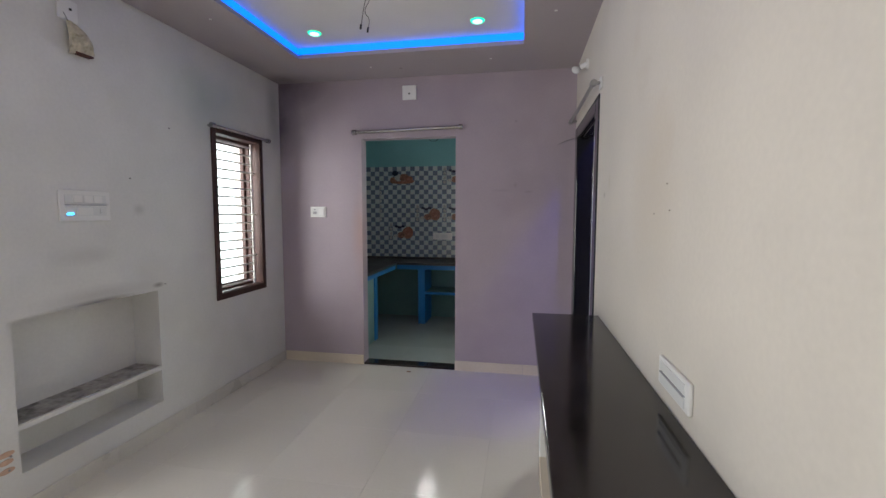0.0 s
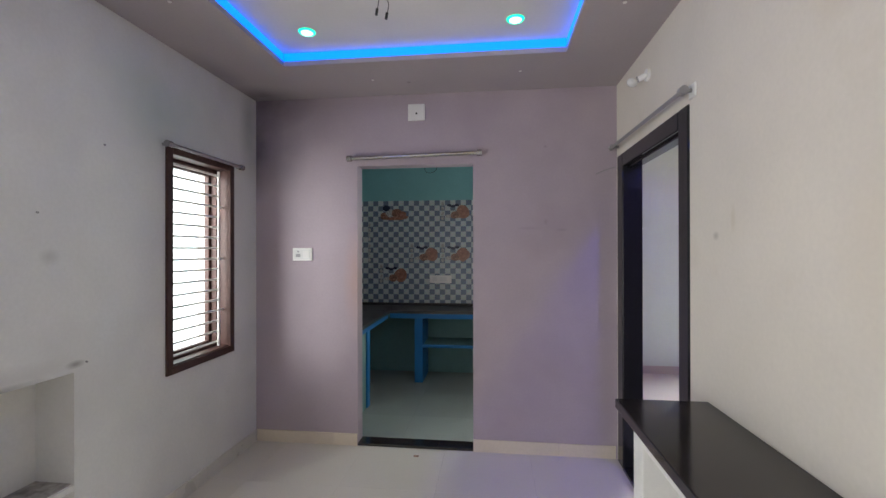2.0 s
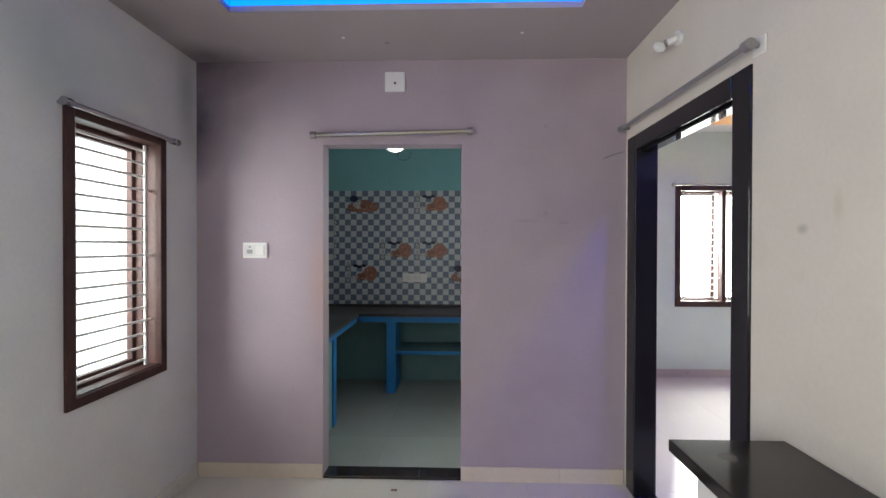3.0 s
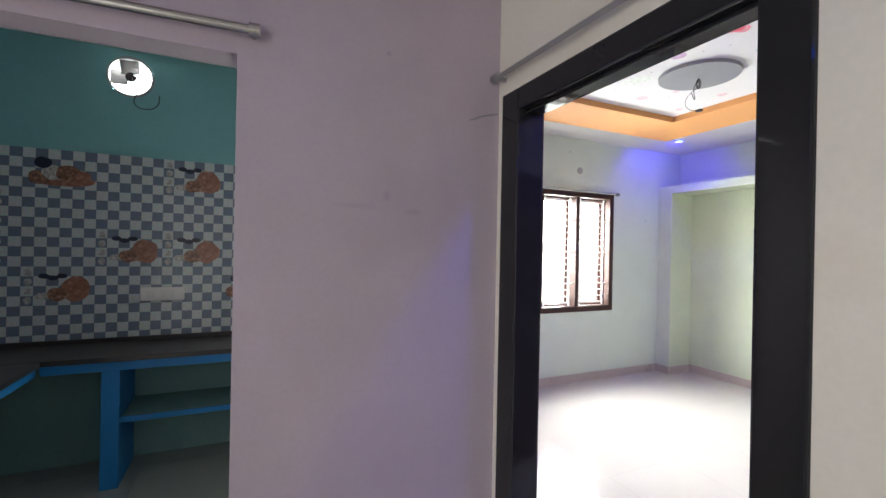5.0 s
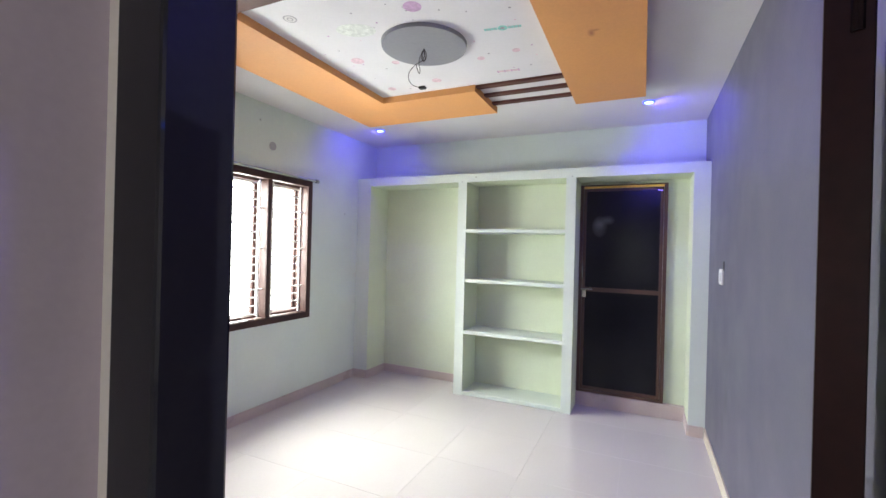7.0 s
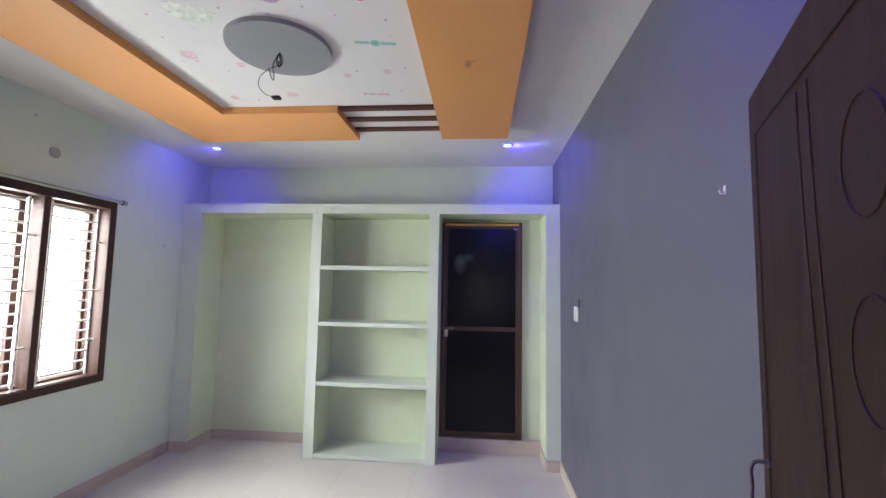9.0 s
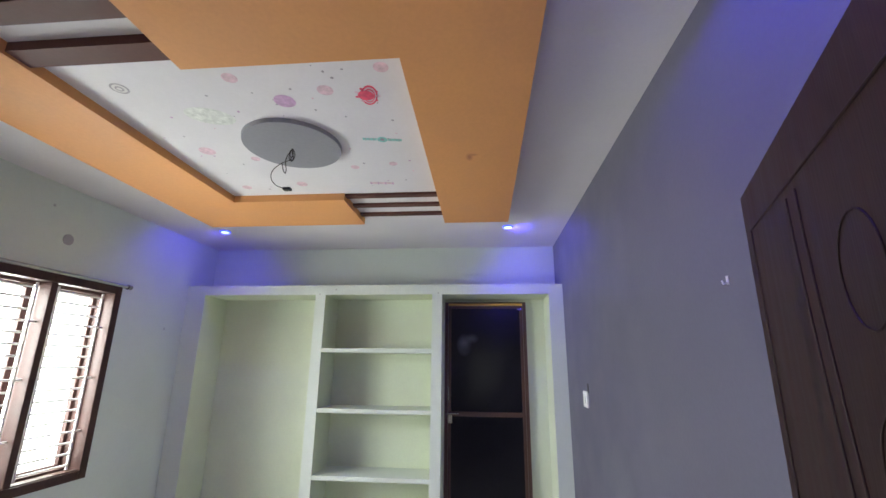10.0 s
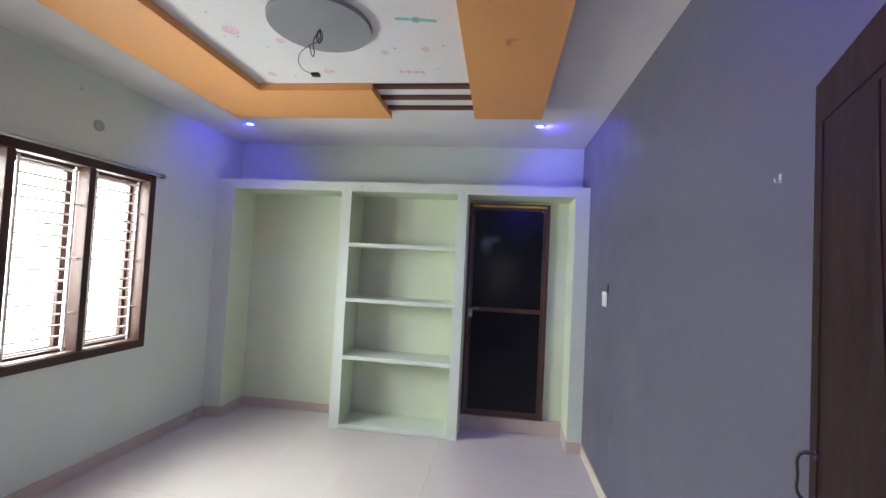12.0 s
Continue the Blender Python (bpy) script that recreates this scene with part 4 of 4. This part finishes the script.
# ---- bedroom cupboard ----
FX = 4.39
cup = thing("built_in_cupboard", "open plastered cupboard with four pale green shelf bays", "cupboard")
beam = part("beam", box(None, FX + 0.004, BX1 - 0.001, BY0 + 0.001, BY1 - 0.001, 2.172, 2.255), GREEN, cup)
part("beam_face", box(None, FX, FX + 0.004, BY0 + 0.001, BY1 - 0.001, 2.17, 2.257), MINT, beam)
part("ledge_top", box(None, FX + 0.004, BX1 - 0.001, BY0 + 0.001, BY1 - 0.001, 2.255, 2.258), MINT, beam)
for y0, y1 in ((BY0 + 0.001, 2.485), (3.423, 3.512), (4.498, 4.591), (5.665, BY1 - 0.001)):
    post = part("post", box(None, FX + 0.004, BX1 - 0.001, y0, y1, 0, 2.172, 0.002), GREEN, cup)
    part("post_face", box(None, FX, FX + 0.004, y0 - 0.0005, y1 + 0.0005, 0, 2.17), MINT, post)
for z in (1.693, 1.186, 0.66, 0.04):
    part("shelf", box(None, FX + 0.006, BX1 - 0.001, 3.5125, 4.4975, z - 0.036, z, 0.003), MINT, cup)
for y0, y1 in ((3.5125, 4.4975), (4.5915, 5.6645)):
    part("back_panel", box(None, BX1 - 0.006, BX1 - 0.002, y0, y1, 0.0, 2.172), GREEN, cup)
part("back_panel", box(None, BX1 - 0.006, BX1 - 0.002, 2.4855, 2.655, 0.0, 2.172), GREEN, cup)
part("back_panel", box(None, BX1 - 0.006, BX1 - 0.002, 2.655, 3.4225, 2.145, 2.172), GREEN, cup)

# washroom door inside the last bay
d2 = tagged(thing("door_2", "", ""), "closed black washroom door with brown rails and a steel latch", "door", kind="structure")
y0, y1, z0, z1 = 2.658, 3.4225, 0.13, 2.142
BROWN = material("brown_door_rail", (0.085, 0.042, 0.028), 0.4, vary=0.2)
# the two pale marks paint a blurred reflection into the black sheet
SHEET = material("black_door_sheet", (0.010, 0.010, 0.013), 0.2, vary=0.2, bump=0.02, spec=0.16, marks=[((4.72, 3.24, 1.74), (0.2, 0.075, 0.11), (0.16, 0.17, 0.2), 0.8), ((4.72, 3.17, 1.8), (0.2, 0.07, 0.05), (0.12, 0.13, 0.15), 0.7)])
xf = BX1 - 0.05
for a, b, c, d in ((y0, y0 + 0.03, z0, z1), (y1 - 0.03, y1, z0, z1), (y0 + 0.03, y1 - 0.03, z1 - 0.012, z1), (y0 + 0.03, y1 - 0.03, z0, z0 + 0.025)):
    part("door_frame", box(None, xf, BX1 - 0.007, a, b, c, d, 0.003), BROWN, d2)
# light through the gap above the leaf, put into a strip's colour
GAP = material("yellow_gap_light", (0.85, 0.52, 0.12), 0.5, vary=0.1)
part("top_strip", box(None, xf - 0.004, BX1 - 0.007, y0 + 0.032, y1 - 0.032, z1 - 0.032, z1 - 0.014), GAP, d2, "bright yellow strip painted as light from the gap")
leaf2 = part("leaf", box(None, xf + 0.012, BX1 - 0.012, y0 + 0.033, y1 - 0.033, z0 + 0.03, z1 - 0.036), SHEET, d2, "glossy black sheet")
for a, b, c, d in ((y0 + 0.033, y0 + 0.06, z0 + 0.03, z1 - 0.036), (y1 - 0.06, y1 - 0.033, z0 + 0.03, z1 - 0.036), (y0 + 0.06, y1 - 0.06, 1.11, 1.15), (y0 + 0.06, y1 - 0.06, z0 + 0.03, z0 + 0.06), (y0 + 0.06, y1 - 0.06, z1 - 0.062, z1 - 0.036)):
    part("rail", box(None, xf + 0.004, xf + 0.0115, a, b, c, d, 0.002), BROWN, leaf2)
bm = rod(None, (xf - 0.02, 3.385, 1.24), (xf - 0.02, 3.385, 1.36), 0.006)
rod(bm, (xf - 0.02, 3.385, 1.25), (xf + 0.005, 3.385, 1.25), 0.005)
rod(bm, (xf - 0.02, 3.385, 1.35), (xf + 0.005, 3.385, 1.35), 0.005)
smooth(part("door_handle", bm, STEEL, leaf2))
bm = rod(None, (xf - 0.01, 3.40, 1.13), (xf - 0.01, 3.29, 1.135), 0.006)
box(bm, xf - 0.006, xf + 0.003, 3.35, 3.39, 1.05, 1.12, 0.002)
rod(bm, (xf - 0.01, 3.31, 1.135), (xf - 0.03, 3.31, 1.155), 0.004)
part("latch", bm, STEEL, leaf2)
part("maker_plate", box(None, xf + 0.001, xf + 0.004, 2.70, 2.74, z1 - 0.075, z1 - 0.06), STEEL, leaf2)
tagged(part("door_step", box(None, BX1 - 0.06, BX1 - 0.0025, 2.4865, 3.422, 0, 0.128, 0.004), SKIRTPINK), "pinkish tiled step below the washroom door", "step")


# ---- skirting and thresholds ----
def skirting(name, runs, h, mat, label):
    ob = tagged(thing(name, "", ""), label, "skirting", kind="structure")
    for axis, wall, inward, a, b in runs:
        u = a
        while u < b - 1e-6:
            v = min(u + 0.6, b)
            p, q = sorted((wall, wall + inward * 0.011))
            part("tile", box(None, *((p, q, u, v - 0.0015) if axis == "x" else (u, v - 0.0015, p, q)), 0, h, 0.0015), mat, ob)
            u = v
    return ob


skirting("baseboard", [("y", HY1, -1, HX0 + 0.012, KDOOR[0]), ("y", HY1, -1, KDOOR[1], HX1 - 0.012), ("x", HX1, -1, 2.30, 2.54)], 0.088, SKIRT, "cream tiled skirting round the hall")
skirting("baseboard_west", [("x", HX0, 1, STEP, HY1 - 0.012)], 0.088, material("pale_skirting_tile", (0.62, 0.59, 0.54), 0.3, vary=0.05, bump=0, spread=0.02), "pale tiled skirting below the off-white wall")
skirting("baseboard_bedroom", [("y", BY1, -1, BX0, FX), ("x", BX1 - 0.006, -1, 4.592, 5.664), ("y", 2.4852, 1, FX, BX1 - 0.06), ("y", 5.665, -1, FX, BX1 - 0.02), ("x", FX, -1, 5.665, BY1 - 0.012), ("x", FX, -1, BY0 + 0.012, 2.485)], 0.09, SKIRTPINK, "pinkish tiled skirting round the bedroom")
skirting("baseboard_slate", [("y", BY0, 1, BX0, FX - 0.012)], 0.09, SKIRT, "pale tiled skirting below the blue-grey wall")
th = tagged(thing("threshold", "", ""), "polished black granite threshold of the kitchen opening", "threshold", kind="structure")
for a, b in ((KDOOR[0], -0.56), (-0.5585, KDOOR[1])):
    part("slab", box(None, a, b, HY1 - 0.002, KY0 + 0.002, -0.003, 0.016, 0.003), GRANITE, th)
tagged(part("cable_scrap", box(None, -0.71, -0.675, 3.52, 3.535, 0, 0.006, 0.002), RUST), "tiny brown scrap lying on the hall floor", "scrap")

# ---- floor tiles ----
for fname, x0, x1, y0, y1, mat, label in (("floor_hall", FAR, HX1, HY0, HY1, FLOORTILE, "glossy cream floor tiles"), ("floor_bedroom", BX0 - 0.115, BX1, BY0, BY1, BEDTILE, "glossy pinkish white floor tiles"), ("floor_kitchen", KX0, HX1, HY1, KY1, KFLOOR, "dull greyish kitchen floor tiles")):
    ob = tagged(thing(fname, "", ""), label, "floor", kind="structure")
    shared = {}
    nx, ny = math.ceil((x1 - x0) / 0.6), math.ceil((y1 - y0) / 0.6)
    for i in range(nx):
        for j in range(ny):
            a, b = x0 + 0.6 * i, y0 + 0.6 * j
            w, h = round(min(0.6, x1 - a), 4), round(min(0.6, y1 - b), 4)
            if (w, h) not in shared:
                shared[w, h] = mesh_of("tile", box(None, 0, w - 0.001, 0, h - 0.001, -0.01, 0, 0.0003), mat)
            t = new("tile", shared[w, h])
            t.parent, t.location = ob, (a, b, 0)
